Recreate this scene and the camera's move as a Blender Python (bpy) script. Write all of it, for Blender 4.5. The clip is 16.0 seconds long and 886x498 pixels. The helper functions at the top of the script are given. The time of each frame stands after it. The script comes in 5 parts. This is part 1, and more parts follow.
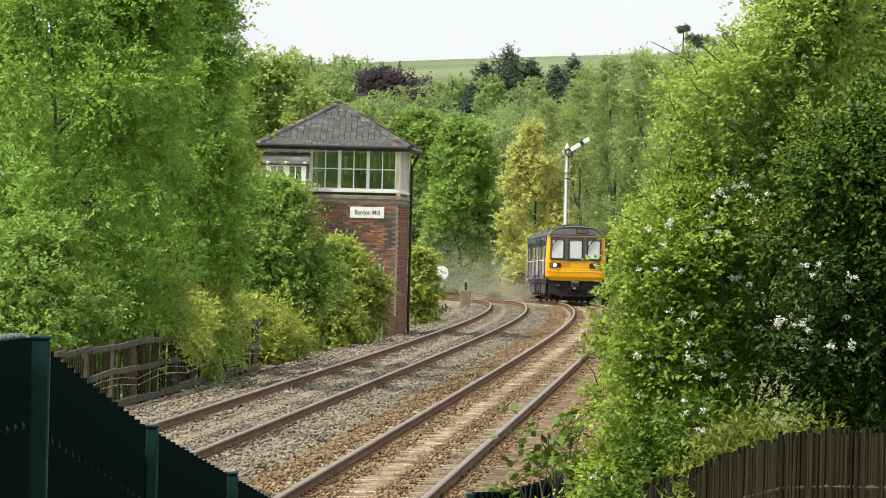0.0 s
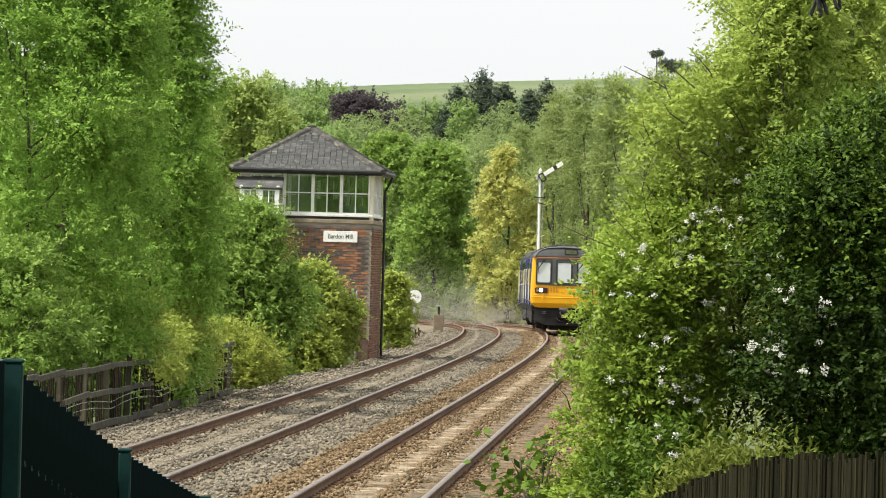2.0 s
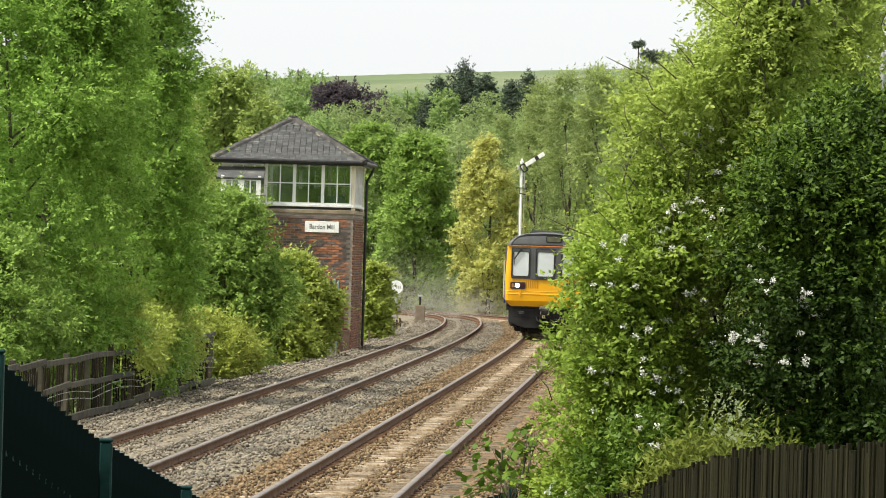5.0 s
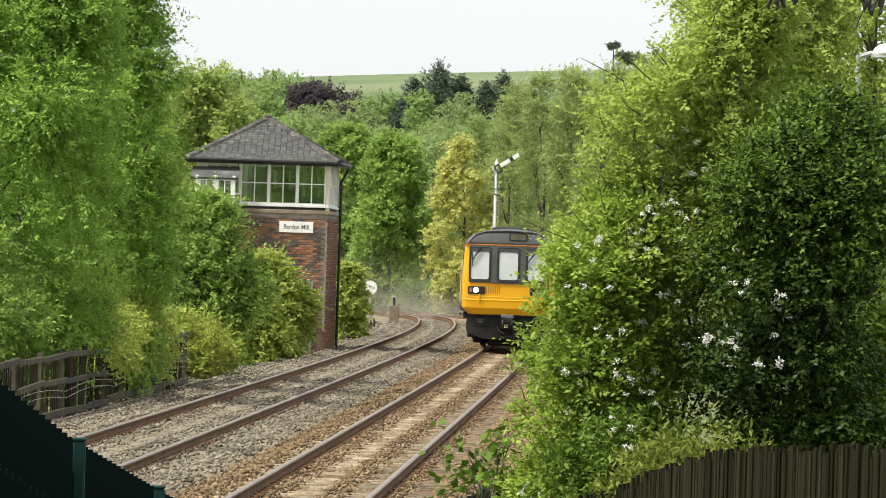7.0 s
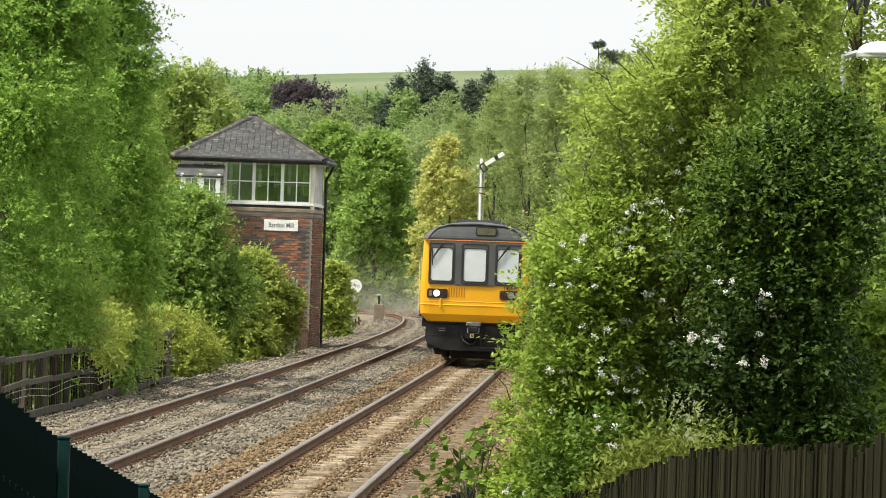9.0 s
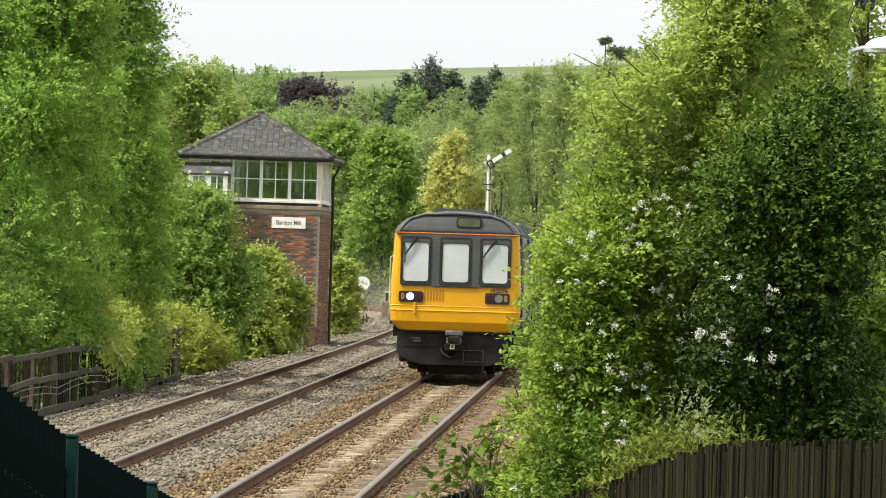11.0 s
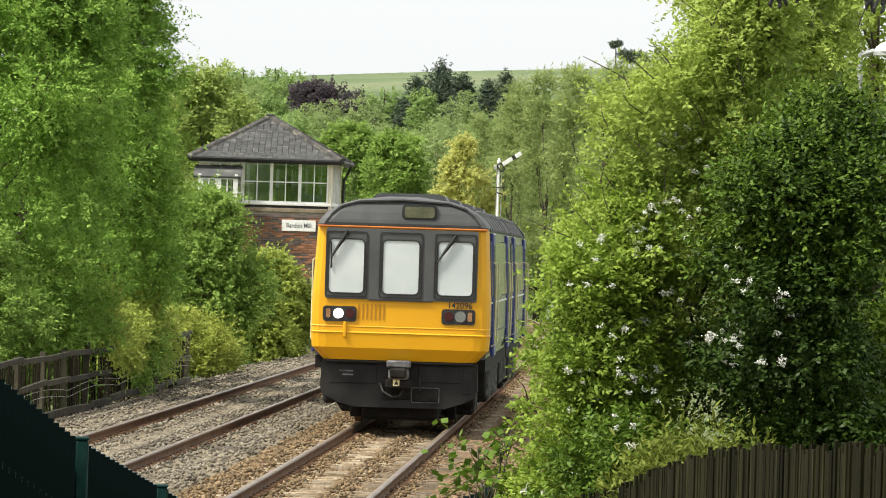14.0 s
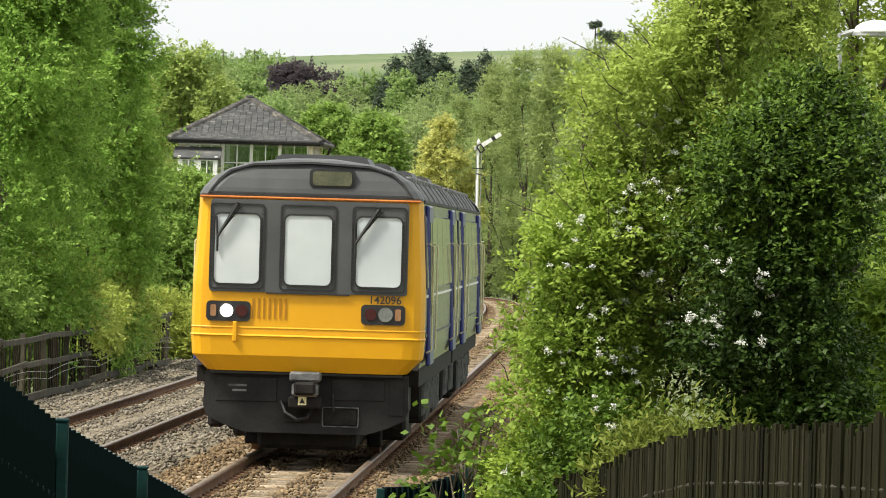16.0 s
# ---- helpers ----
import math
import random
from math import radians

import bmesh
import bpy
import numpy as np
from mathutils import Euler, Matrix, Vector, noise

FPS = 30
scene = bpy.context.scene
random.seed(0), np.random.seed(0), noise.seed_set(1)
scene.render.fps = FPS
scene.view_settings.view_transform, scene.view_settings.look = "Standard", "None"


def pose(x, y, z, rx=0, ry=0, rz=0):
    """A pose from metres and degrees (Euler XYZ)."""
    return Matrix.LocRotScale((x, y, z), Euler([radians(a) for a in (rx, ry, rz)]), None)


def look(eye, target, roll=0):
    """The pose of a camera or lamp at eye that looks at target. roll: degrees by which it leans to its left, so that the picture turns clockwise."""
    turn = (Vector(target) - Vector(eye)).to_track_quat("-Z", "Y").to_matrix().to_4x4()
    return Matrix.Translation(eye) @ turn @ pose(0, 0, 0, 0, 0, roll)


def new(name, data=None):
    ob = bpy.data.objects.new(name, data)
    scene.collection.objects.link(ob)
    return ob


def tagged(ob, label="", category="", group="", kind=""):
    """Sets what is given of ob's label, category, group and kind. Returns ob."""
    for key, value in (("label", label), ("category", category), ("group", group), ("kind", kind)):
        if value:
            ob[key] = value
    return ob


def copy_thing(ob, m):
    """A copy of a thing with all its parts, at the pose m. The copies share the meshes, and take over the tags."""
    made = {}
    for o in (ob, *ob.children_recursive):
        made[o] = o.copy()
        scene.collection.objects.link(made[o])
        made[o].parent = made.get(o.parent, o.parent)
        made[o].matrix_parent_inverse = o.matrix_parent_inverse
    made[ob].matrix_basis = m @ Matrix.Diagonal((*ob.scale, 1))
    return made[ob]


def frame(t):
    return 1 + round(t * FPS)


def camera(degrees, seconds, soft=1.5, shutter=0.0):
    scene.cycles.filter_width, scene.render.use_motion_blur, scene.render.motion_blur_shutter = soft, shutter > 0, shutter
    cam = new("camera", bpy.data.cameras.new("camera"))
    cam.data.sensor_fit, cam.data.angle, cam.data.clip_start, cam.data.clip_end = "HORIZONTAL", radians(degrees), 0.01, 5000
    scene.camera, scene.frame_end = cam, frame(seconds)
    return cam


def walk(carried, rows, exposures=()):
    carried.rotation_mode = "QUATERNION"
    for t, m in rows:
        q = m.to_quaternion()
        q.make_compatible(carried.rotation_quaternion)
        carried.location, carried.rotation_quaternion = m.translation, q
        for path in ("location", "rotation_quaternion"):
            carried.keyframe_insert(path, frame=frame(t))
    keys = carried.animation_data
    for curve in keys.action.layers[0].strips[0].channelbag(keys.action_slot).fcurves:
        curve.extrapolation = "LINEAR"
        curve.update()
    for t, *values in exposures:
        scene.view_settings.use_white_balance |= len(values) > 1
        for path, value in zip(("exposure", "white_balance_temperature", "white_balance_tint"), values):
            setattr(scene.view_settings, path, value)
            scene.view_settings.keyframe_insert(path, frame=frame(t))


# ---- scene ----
# Camera on the platform ramp, a long lens, turned by hand
EYE = (0.0, 0.0, 2.72)
LENS = 8.0
FOCAL = 11212.0
cam = camera(LENS, 16.0, soft=1.0)
# seconds, turn to the side, turn up (both in units of the focal length), lean in degrees
SWAY = [(0.0, 0.0, 0.0, 0.0), (0.5, -3.0, 3.1, 0.0), (1.0, -15.1, 28.9, 0.03), (1.5, -32.1, 40.2, 0.08), (2.0, -48.6, 42.9, 0.11),
        (2.5, -56.2, 41.5, 0.14), (3.0, -59.4, 37.1, 0.1), (3.5, -61.1, 30.1, 0.08), (4.0, -64.2, 25.5, 0.09), (6.5, -116.1, 27.4, 0.37),
        (7.0, -126.7, 27.5, 0.41), (7.5, -134.7, 26.4, 0.43), (8.0, -140.6, 24.7, 0.43), (8.5, -146.9, 24.8, 0.46), (9.0, -153.5, 25.1, 0.5),
        (11.5, -138.3, 19.0, 0.28), (12.0, -139.7, 22.4, 0.45), (12.5, -138.9, 24.8, 0.47), (13.0, -131.4, 27.4, 0.38), (13.5, -125.7, 27.1, 0.3),
        (14.0, -122.1, 24.8, 0.34), (14.5, -122.3, 19.3, 0.33), (15.0, -134.4, 7.5, 0.37), (15.5, -149.7, 1.4, 0.36), (16.0, -157.0, -8.6, 0.22)]
LEAN, DIP = 1.4, 16.0


def camera_pose(side, rise, lean):
    c, s = math.cos(radians(LEAN)), math.sin(radians(LEAN))
    yaw = math.degrees((c * side + s * rise) / FOCAL)
    pitch = math.degrees((-s * side + c * rise - DIP) / FOCAL)
    return pose(*EYE, 90 + pitch, -(LEAN + lean), yaw)


walk(cam, [(t, camera_pose(a, b, c)) for t, a, b, c in SWAY], exposures=[(0.0, 0.93), (16.0, 0.95)])

# ---- light: a bright overcast sky and a weak, wide sun ----
world = bpy.data.worlds.new("sky")
scene.world = world
world.use_nodes = True
wn, wl = world.node_tree.nodes, world.node_tree.links
sky = wn.new("ShaderNodeTexSky")
sky.sky_type, sky.sun_disc = "NISHITA", False
sky.sun_elevation, sky.sun_rotation = radians(54), radians(248)
sky.air_density, sky.dust_density, sky.ozone_density = 1.0, 4.0, 1.0
cloud = wn.new("ShaderNodeHueSaturation")
cloud.inputs["Saturation"].default_value = 0.22
wl.new(sky.outputs[0], cloud.inputs["Color"])
veil = wn.new("ShaderNodeMix")
veil.data_type = "RGBA"
veil.inputs["Factor"].default_value = 0.8
veil.inputs["B"].default_value = (3.78, 3.88, 3.88, 1)
wl.new(cloud.outputs[0], veil.inputs["A"])
wl.new(veil.outputs["Result"], wn["Background"].inputs["Color"])
wn["Background"].inputs["Strength"].default_value = 0.15

sun = new("sun", bpy.data.lights.new("sun", "SUN"))
sun.data.energy, sun.data.angle, sun.data.color = 3.0, radians(10), (1.0, 0.94, 0.82)
sun.matrix_world = look((-85, 5, 125), (0, 40, 0))


# ---- materials ----
def material(name, colours, rough=0.7, scale=6.0, fine=60.0, bump=0.3, metal=0.0, island=0.0, each=0.0, spec=0.4, patch=(0.35, 0.65), stretch=(1, 1, 1), depth=0.01, grain=0.2):
    """A surface of two or three colours, mixed by coarse and fine noise, with fine relief."""
    m = bpy.data.materials.new(name)
    m.use_nodes = True
    n, l = m.node_tree.nodes, m.node_tree.links
    b = n["Principled BSDF"]
    co = n.new("ShaderNodeTexCoord")
    mp = n.new("ShaderNodeMapping")
    mp.inputs["Scale"].default_value = stretch
    l.new(co.outputs["Object"], mp.inputs["Vector"])
    big, small = n.new("ShaderNodeTexNoise"), n.new("ShaderNodeTexNoise")
    big.inputs["Scale"].default_value, big.inputs["Detail"].default_value = scale, 5
    small.inputs["Scale"].default_value, small.inputs["Detail"].default_value = fine, 3
    where = mp.outputs[0]
    if each:
        own, far = n.new("ShaderNodeObjectInfo"), n.new("ShaderNodeVectorMath")
        far.operation = "MULTIPLY_ADD"
        far.inputs[1].default_value = (37.0, 91.0, 53.0)
        l.new(own.outputs["Random"], far.inputs[0]), l.new(where, far.inputs[2])
        where = far.outputs[0]
    l.new(where, big.inputs["Vector"]), l.new(where, small.inputs["Vector"])
    ramp = n.new("ShaderNodeValToRGB")
    ramp.color_ramp.elements[0].position, ramp.color_ramp.elements[1].position = patch
    ramp.color_ramp.elements[0].color = (*colours[0], 1)
    ramp.color_ramp.elements[1].color = (*colours[-1], 1)
    if len(colours) > 2:
        e = ramp.color_ramp.elements.new((patch[0] + patch[1]) / 2)
        e.color = (*colours[1], 1)
    l.new(big.outputs["Fac"], ramp.inputs[0])
    hsv = n.new("ShaderNodeHueSaturation")
    l.new(ramp.outputs[0], hsv.inputs["Color"])
    val = n.new("ShaderNodeMapRange")
    val.inputs["From Min"].default_value, val.inputs["From Max"].default_value = 0.25, 0.75
    val.inputs["To Min"].default_value, val.inputs["To Max"].default_value = 1 - grain, 1 + grain
    l.new(small.outputs["Fac"], val.inputs["Value"])
    last = val.outputs[0]
    for on, amount, node, out in ((island, island, "ShaderNodeNewGeometry", "Random Per Island"), (each, each, "ShaderNodeObjectInfo", "Random")):
        if on:
            src = n.new(node)
            mr = n.new("ShaderNodeMapRange")
            mr.inputs["To Min"].default_value, mr.inputs["To Max"].default_value = 1 - amount, 1 + amount
            l.new(src.outputs[out], mr.inputs["Value"])
            mul = n.new("ShaderNodeMath")
            mul.operation = "MULTIPLY"
            l.new(last, mul.inputs[0]), l.new(mr.outputs[0], mul.inputs[1])
            last = mul.outputs[0]
    l.new(last, hsv.inputs["Value"])
    l.new(hsv.outputs[0], b.inputs["Base Color"])
    b.inputs["Roughness"].default_value, b.inputs["Metallic"].default_value = rough, metal
    b.inputs["Specular IOR Level"].default_value = spec
    if bump:
        bp = n.new("ShaderNodeBump")
        bp.inputs["Strength"].default_value, bp.inputs["Distance"].default_value = bump, depth
        l.new(small.outputs["Fac"], bp.inputs["Height"])
        l.new(bp.outputs[0], b.inputs["Normal"])
    return m


def leaf_material(name, dark, light, through_light=0.48, gloss=0.1):
    """Leaves: colour varies leaf by leaf and bough by bough; some light passes through."""
    m = bpy.data.materials.new(name)
    m.use_nodes = True
    n, l = m.node_tree.nodes, m.node_tree.links
    b, out = n["Principled BSDF"], n["Material Output"]
    geo = n.new("ShaderNodeNewGeometry")
    co = n.new("ShaderNodeTexCoord")
    big = n.new("ShaderNodeTexNoise")
    big.inputs["Scale"].default_value, big.inputs["Detail"].default_value = 1.1, 3
    l.new(co.outputs["Object"], big.inputs["Vector"])
    add = n.new("ShaderNodeMath")
    add.operation, add.inputs[1].default_value = "MULTIPLY_ADD", 0.5
    half = n.new("ShaderNodeMath")
    half.operation, half.inputs[1].default_value, half.inputs[2].default_value = "MULTIPLY_ADD", 1.5, -0.5
    l.new(big.outputs["Fac"], half.inputs[0])
    l.new(geo.outputs["Random Per Island"], add.inputs[0])
    l.new(half.outputs[0], add.inputs[2])
    mix = n.new("ShaderNodeMix")
    mix.data_type = "RGBA"
    l.new(add.outputs[0], mix.inputs["Factor"])
    mix.inputs["A"].default_value, mix.inputs["B"].default_value = (*dark, 1), (*light, 1)
    l.new(mix.outputs["Result"], b.inputs["Base Color"])
    b.inputs["Roughness"].default_value, b.inputs["Specular IOR Level"].default_value = 0.55, gloss
    tr = n.new("ShaderNodeBsdfTranslucent")
    l.new(mix.outputs["Result"], tr.inputs["Color"])
    ms = n.new("ShaderNodeMixShader")
    ms.inputs[0].default_value = through_light
    l.new(b.outputs[0], ms.inputs[1]), l.new(tr.outputs[0], ms.inputs[2])
    l.new(ms.outputs[0], out.inputs["Surface"])
    return m


def glow(name, colour, strength):
    m = bpy.data.materials.new(name)
    m.use_nodes = True
    b = m.node_tree.nodes["Principled BSDF"]
    b.inputs["Emission Color"].default_value, b.inputs["Emission Strength"].default_value = (*colour, 1), strength
    return m


def glass(name, tint=(0.8, 0.85, 0.85), clear=0.6):
    """A pane: part clear, part mirror."""
    m = bpy.data.materials.new(name)
    m.use_nodes = True
    n, l = m.node_tree.nodes, m.node_tree.links
    n.remove(n["Principled BSDF"])
    a, g, mx = n.new("ShaderNodeBsdfTransparent"), n.new("ShaderNodeBsdfGlossy"), n.new("ShaderNodeMixShader")
    a.inputs["Color"].default_value = (*tint, 1)
    g.inputs["Roughness"].default_value = 0.06
    g.inputs["Color"].default_value = (0.8, 0.85, 0.85, 1)
    mx.inputs[0].default_value = 1 - clear
    l.new(a.outputs[0], mx.inputs[1]), l.new(g.outputs[0], mx.inputs[2])
    l.new(mx.outputs[0], n["Material Output"].inputs["Surface"])
    return m


M_GRASS = material("rough_grass", [(0.05, 0.075, 0.02), (0.09, 0.12, 0.035), (0.12, 0.13, 0.05)], 0.95, 0.35, 9, 0.5)
M_BALLAST_TAN = material("tan_ballast", [(0.106, 0.062, 0.026), (0.163, 0.1, 0.046), (0.225, 0.155, 0.085)], 0.95, 0.7, 30, 0.8, depth=0.03)
M_BALLAST_GREY = material("grey_ballast", [(0.106, 0.083, 0.052), (0.177, 0.146, 0.095), (0.230, 0.196, 0.133)], 0.95, 0.7, 30, 0.8, depth=0.03)
M_STONE_TAN = material("tan_stones", [(0.108, 0.07, 0.033), (0.21, 0.149, 0.08)], 0.9, 0.6, 40, 0.3, island=0.6)
M_STONE_GREY = material("grey_stones", [(0.1, 0.085, 0.062), (0.235, 0.207, 0.157)], 0.9, 0.6, 40, 0.3, island=0.6)
M_SLEEPER = material("weathered_sleeper", [(0.16, 0.115, 0.068), (0.235, 0.182, 0.117), (0.34, 0.285, 0.205)], 0.9, 5.0, 30, 0.8, island=0.35, grain=0.4)
M_SLEEPER_GREY = material("grey_sleeper", [(0.12, 0.105, 0.08), (0.22, 0.195, 0.155)], 0.9, 2.0, 40, 0.5, island=0.25)
M_RAIL_RUST = material("rusty_rail", [(0.085, 0.042, 0.018), (0.165, 0.088, 0.042)], 0.85, 3, 50, 0.3)
M_RAIL_TOP = material("worn_rail_head", [(0.115, 0.08, 0.053), (0.21, 0.162, 0.118)], 0.4, 2, 50, 0.05, metal=0.2)
M_BRICK = material("red_brick", [(0.22, 0.1, 0.058), (0.32, 0.14, 0.072), (0.19, 0.1, 0.068)], 0.9, 3, 60, 0.5, each=0.32)
M_BRICK_REST = material("red_brick_wall", [(0.14, 0.09, 0.07), (0.24, 0.115, 0.068), (0.31, 0.138, 0.072)], 0.9, 1.2, 60, 0.5, island=0.42)
M_BRICK_BLUE = material("sooty_brick", [(0.075, 0.063, 0.057), (0.14, 0.105, 0.088)], 0.85, 3, 60, 0.5, each=0.35)
M_MORTAR = material("mortar", [(0.26, 0.23, 0.19), (0.38, 0.34, 0.285)], 0.95, 4, 70, 0.4)
M_SLATE = material("slate", [(0.052, 0.054, 0.053), (0.078, 0.079, 0.076), (0.16, 0.16, 0.14)], 0.85, 2.2, 30, 0.4, each=0.22, patch=(0.4, 0.8))
M_SLATE_BED = material("slate_bed", [(0.04, 0.038, 0.038), (0.065, 0.06, 0.06)], 0.85, 1.4, 40, 0.4)
M_RIDGE = material("lichened_ridge_tile", [(0.045, 0.043, 0.042), (0.085, 0.08, 0.07), (0.27, 0.25, 0.18)], 0.85, 5, 50, 0.5, each=0.25, patch=(0.4, 0.75))
M_WHITE = material("white_paint", [(0.72, 0.72, 0.69), (0.82, 0.82, 0.79)], 0.5, 3, 40, 0.1)
M_CREAM = material("aged_cream_paint", [(0.62, 0.56, 0.43), (0.78, 0.73, 0.6)], 0.6, 2, 30, 0.2)
M_SANDSTONE = material("sandstone", [(0.2, 0.16, 0.11), (0.34, 0.28, 0.2)], 0.9, 3, 40, 0.4)
M_BLACK = material("black_paint", [(0.012, 0.012, 0.013), (0.03, 0.029, 0.028)], 0.5, 4, 40, 0.2)
M_INSIDE = material("dim_interior", [(0.045, 0.05, 0.045), (0.09, 0.095, 0.085)], 0.8, 2, 20, 0.1)
M_GLASS = glass("window_glass", (0.84, 0.85, 0.83), 0.68)
M_TIMBER = material("old_fence_timber", [(0.028, 0.025, 0.015), (0.068, 0.061, 0.038)], 0.9, 3, 40, 0.5, island=0.3, each=0.25)
M_PALE = material("dark_fence_pale", [(0.012, 0.0095, 0.006), (0.035, 0.028, 0.018)], 0.95, 3, 40, 0.5, each=0.3, spec=0.1)
M_BOARD = material("silvered_board", [(0.011, 0.0105, 0.0045), (0.021, 0.0205, 0.0095), (0.12, 0.112, 0.075)], 0.95, 2.5, 30, 0.5, each=0.5, patch=(0.44, 0.82), stretch=(6, 6, 0.8), spec=0.05)
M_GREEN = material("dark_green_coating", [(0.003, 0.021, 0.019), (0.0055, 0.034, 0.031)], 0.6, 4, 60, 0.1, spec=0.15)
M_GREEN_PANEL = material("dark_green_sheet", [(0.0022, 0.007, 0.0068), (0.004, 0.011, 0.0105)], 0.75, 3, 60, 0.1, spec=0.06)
M_BARK = material("bark", [(0.05, 0.04, 0.03), (0.12, 0.1, 0.075)], 0.95, 5, 40, 0.8)
M_CONCRETE = material("weathered_concrete", [(0.17, 0.13, 0.09), (0.22, 0.18, 0.13)], 0.9, 4, 60, 0.4)
M_STEEL = material("galvanised_steel", [(0.36, 0.37, 0.36), (0.5, 0.51, 0.5)], 0.45, 5, 60, 0.1, metal=0.5)
M_FIELD = material("pasture", [(0.075, 0.115, 0.04), (0.11, 0.15, 0.06), (0.15, 0.175, 0.085)], 0.95, 0.02, 0.5, 0.1)


# ---- building helpers ----
def finish(bm, name, mat, smooth=False):
    me = bpy.data.meshes.new(name)
    bm.normal_update()
    bm.to_mesh(me)
    bm.free()
    for m in mat if isinstance(mat, (list, tuple)) else [mat]:
        me.materials.append(m)
    if smooth:
        me.polygons.foreach_set("use_smooth", [True] * len(me.polygons))
    return me


def part(name, bm, mat, parent=None, label="", smooth=False):
    """Links a bmesh as one mesh object, under a thing or a part if one is given."""
    ob = new(name, bm if isinstance(bm, bpy.types.Mesh) else finish(bm, name, mat, smooth))
    ob.parent = parent
    return tagged(ob, label)


def thing(name, label, category, m=None, group="", kind=""):
    ob = new(name)
    ob.empty_display_size = 0.2
    if m is not None:
        ob.matrix_basis = m
    return tagged(ob, label, category, group, kind)


def slab(bm, x0, x1, y0, y1, z0, z1, bevel=0.0, m=None):
    """A block, with its edges taken off by bevel."""
    geo = bmesh.ops.create_cube(bm, size=1.0, matrix=Matrix.Translation(((x0 + x1) / 2, (y0 + y1) / 2, (z0 + z1) / 2)) @ Matrix.Diagonal((x1 - x0, y1 - y0, z1 - z0, 1)))
    vs = geo["verts"]
    if bevel:
        es = list({e for v in vs for e in v.link_edges})
        out = bmesh.ops.bevel(bm, geom=es, offset=bevel, segments=1, affect="EDGES")
        vs = list({v for f in out["faces"] for v in f.verts} | {v for v in vs if v.is_valid})
    if m is not None:
        bmesh.ops.transform(bm, matrix=m, verts=vs)
    return vs


def block(*a, bevel=0.0, m=None):
    bm = bmesh.new()
    slab(bm, *a, bevel=bevel, m=m)
    return bm


def tube(bm, points, radii, sides=8, caps=True):
    """A round bar through the points, with a radius at each."""
    pts = [Vector(p) for p in points]
    rings = []
    for i, p in enumerate(pts):
        way = (pts[min(i + 1, len(pts) - 1)] - pts[max(i - 1, 0)]).normalized()
        a = way.orthogonal().normalized() if abs(way.z) > 0.99 or not rings else (way.cross(Vector((0, 0, 1)))).normalized()
        if rings and a.dot(last) < 0:
            a = -a
        last = a
        b = way.cross(a)
        r = radii[i] if isinstance(radii, (list, tuple)) else radii
        rings.append([bm.verts.new(p + r * (math.cos(k * math.tau / sides) * a + math.sin(k * math.tau / sides) * b)) for k in range(sides)])
    for u, v in zip(rings, rings[1:]):
        for k in range(sides):
            bm.faces.new((u[k], u[(k + 1) % sides], v[(k + 1) % sides], v[k]))
    if caps:
        bm.faces.new(rings[0][::-1]), bm.faces.new(rings[-1])


def bar(points, radii, sides=8):
    bm = bmesh.new()
    tube(bm, points, radii, sides)
    return bm


def loft(bm, outline, y0, y1, caps=True):
    """An outline in x and z, drawn out from y0 to y1."""
    a = [bm.verts.new((x, y0, z)) for x, z in outline]
    b = [bm.verts.new((x, y1, z)) for x, z in outline]
    n = len(outline)
    for i in range(n):
        bm.faces.new((a[i], a[(i + 1) % n], b[(i + 1) % n], b[i]))
    if caps:
        bm.faces.new(a[::-1]), bm.faces.new(b)


def soft_rect(x0, x1, z0, z1, r, k=4):
    """A rectangle with round corners, as an outline."""
    out = []
    for cx, cz, a in ((x1 - r, z1 - r, 0), (x0 + r, z1 - r, 90), (x0 + r, z0 + r, 180), (x1 - r, z0 + r, 270)):
        out += [(cx + r * math.cos(radians(a + 90 * i / k)), cz + r * math.sin(radians(a + 90 * i / k))) for i in range(k + 1)]
    return out


def panel(x0, x1, z0, z1, y0, y1, r):
    bm = bmesh.new()
    loft(bm, soft_rect(x0, x1, z0, z1, r), y0, y1)
    return bm


def ring_panel(outer, inner, y0, y1):
    """A frame between two outlines with equal counts of points."""
    bm = bmesh.new()
    n = len(outer)
    rows = [[bm.verts.new((x, y, z)) for x, z in o] for o, y in ((outer, y0), (outer, y1), (inner, y1), (inner, y0))]
    for j in range(4):
        for i in range(n):
            bm.faces.new((rows[j][i], rows[j][(i + 1) % n], rows[(j + 1) % 4][(i + 1) % n], rows[(j + 1) % 4][i]))
    return bm


def raw_mesh(name, verts, faces, mat):
    """A mesh from arrays: verts (n, 3), faces (m, k)."""
    me = bpy.data.meshes.new(name)
    verts, faces = np.asarray(verts, np.float32), np.asarray(faces, np.int32)
    me.vertices.add(len(verts))
    me.vertices.foreach_set("co", verts.ravel())
    me.loops.add(faces.size)
    me.loops.foreach_set("vertex_index", faces.ravel())
    me.polygons.add(len(faces))
    me.polygons.foreach_set("loop_start", np.arange(0, faces.size, faces.shape[1], dtype=np.int32))
    for m in mat if isinstance(mat, (list, tuple)) else [mat]:
        me.materials.append(m)
    me.update(calc_edges=True)
    return me


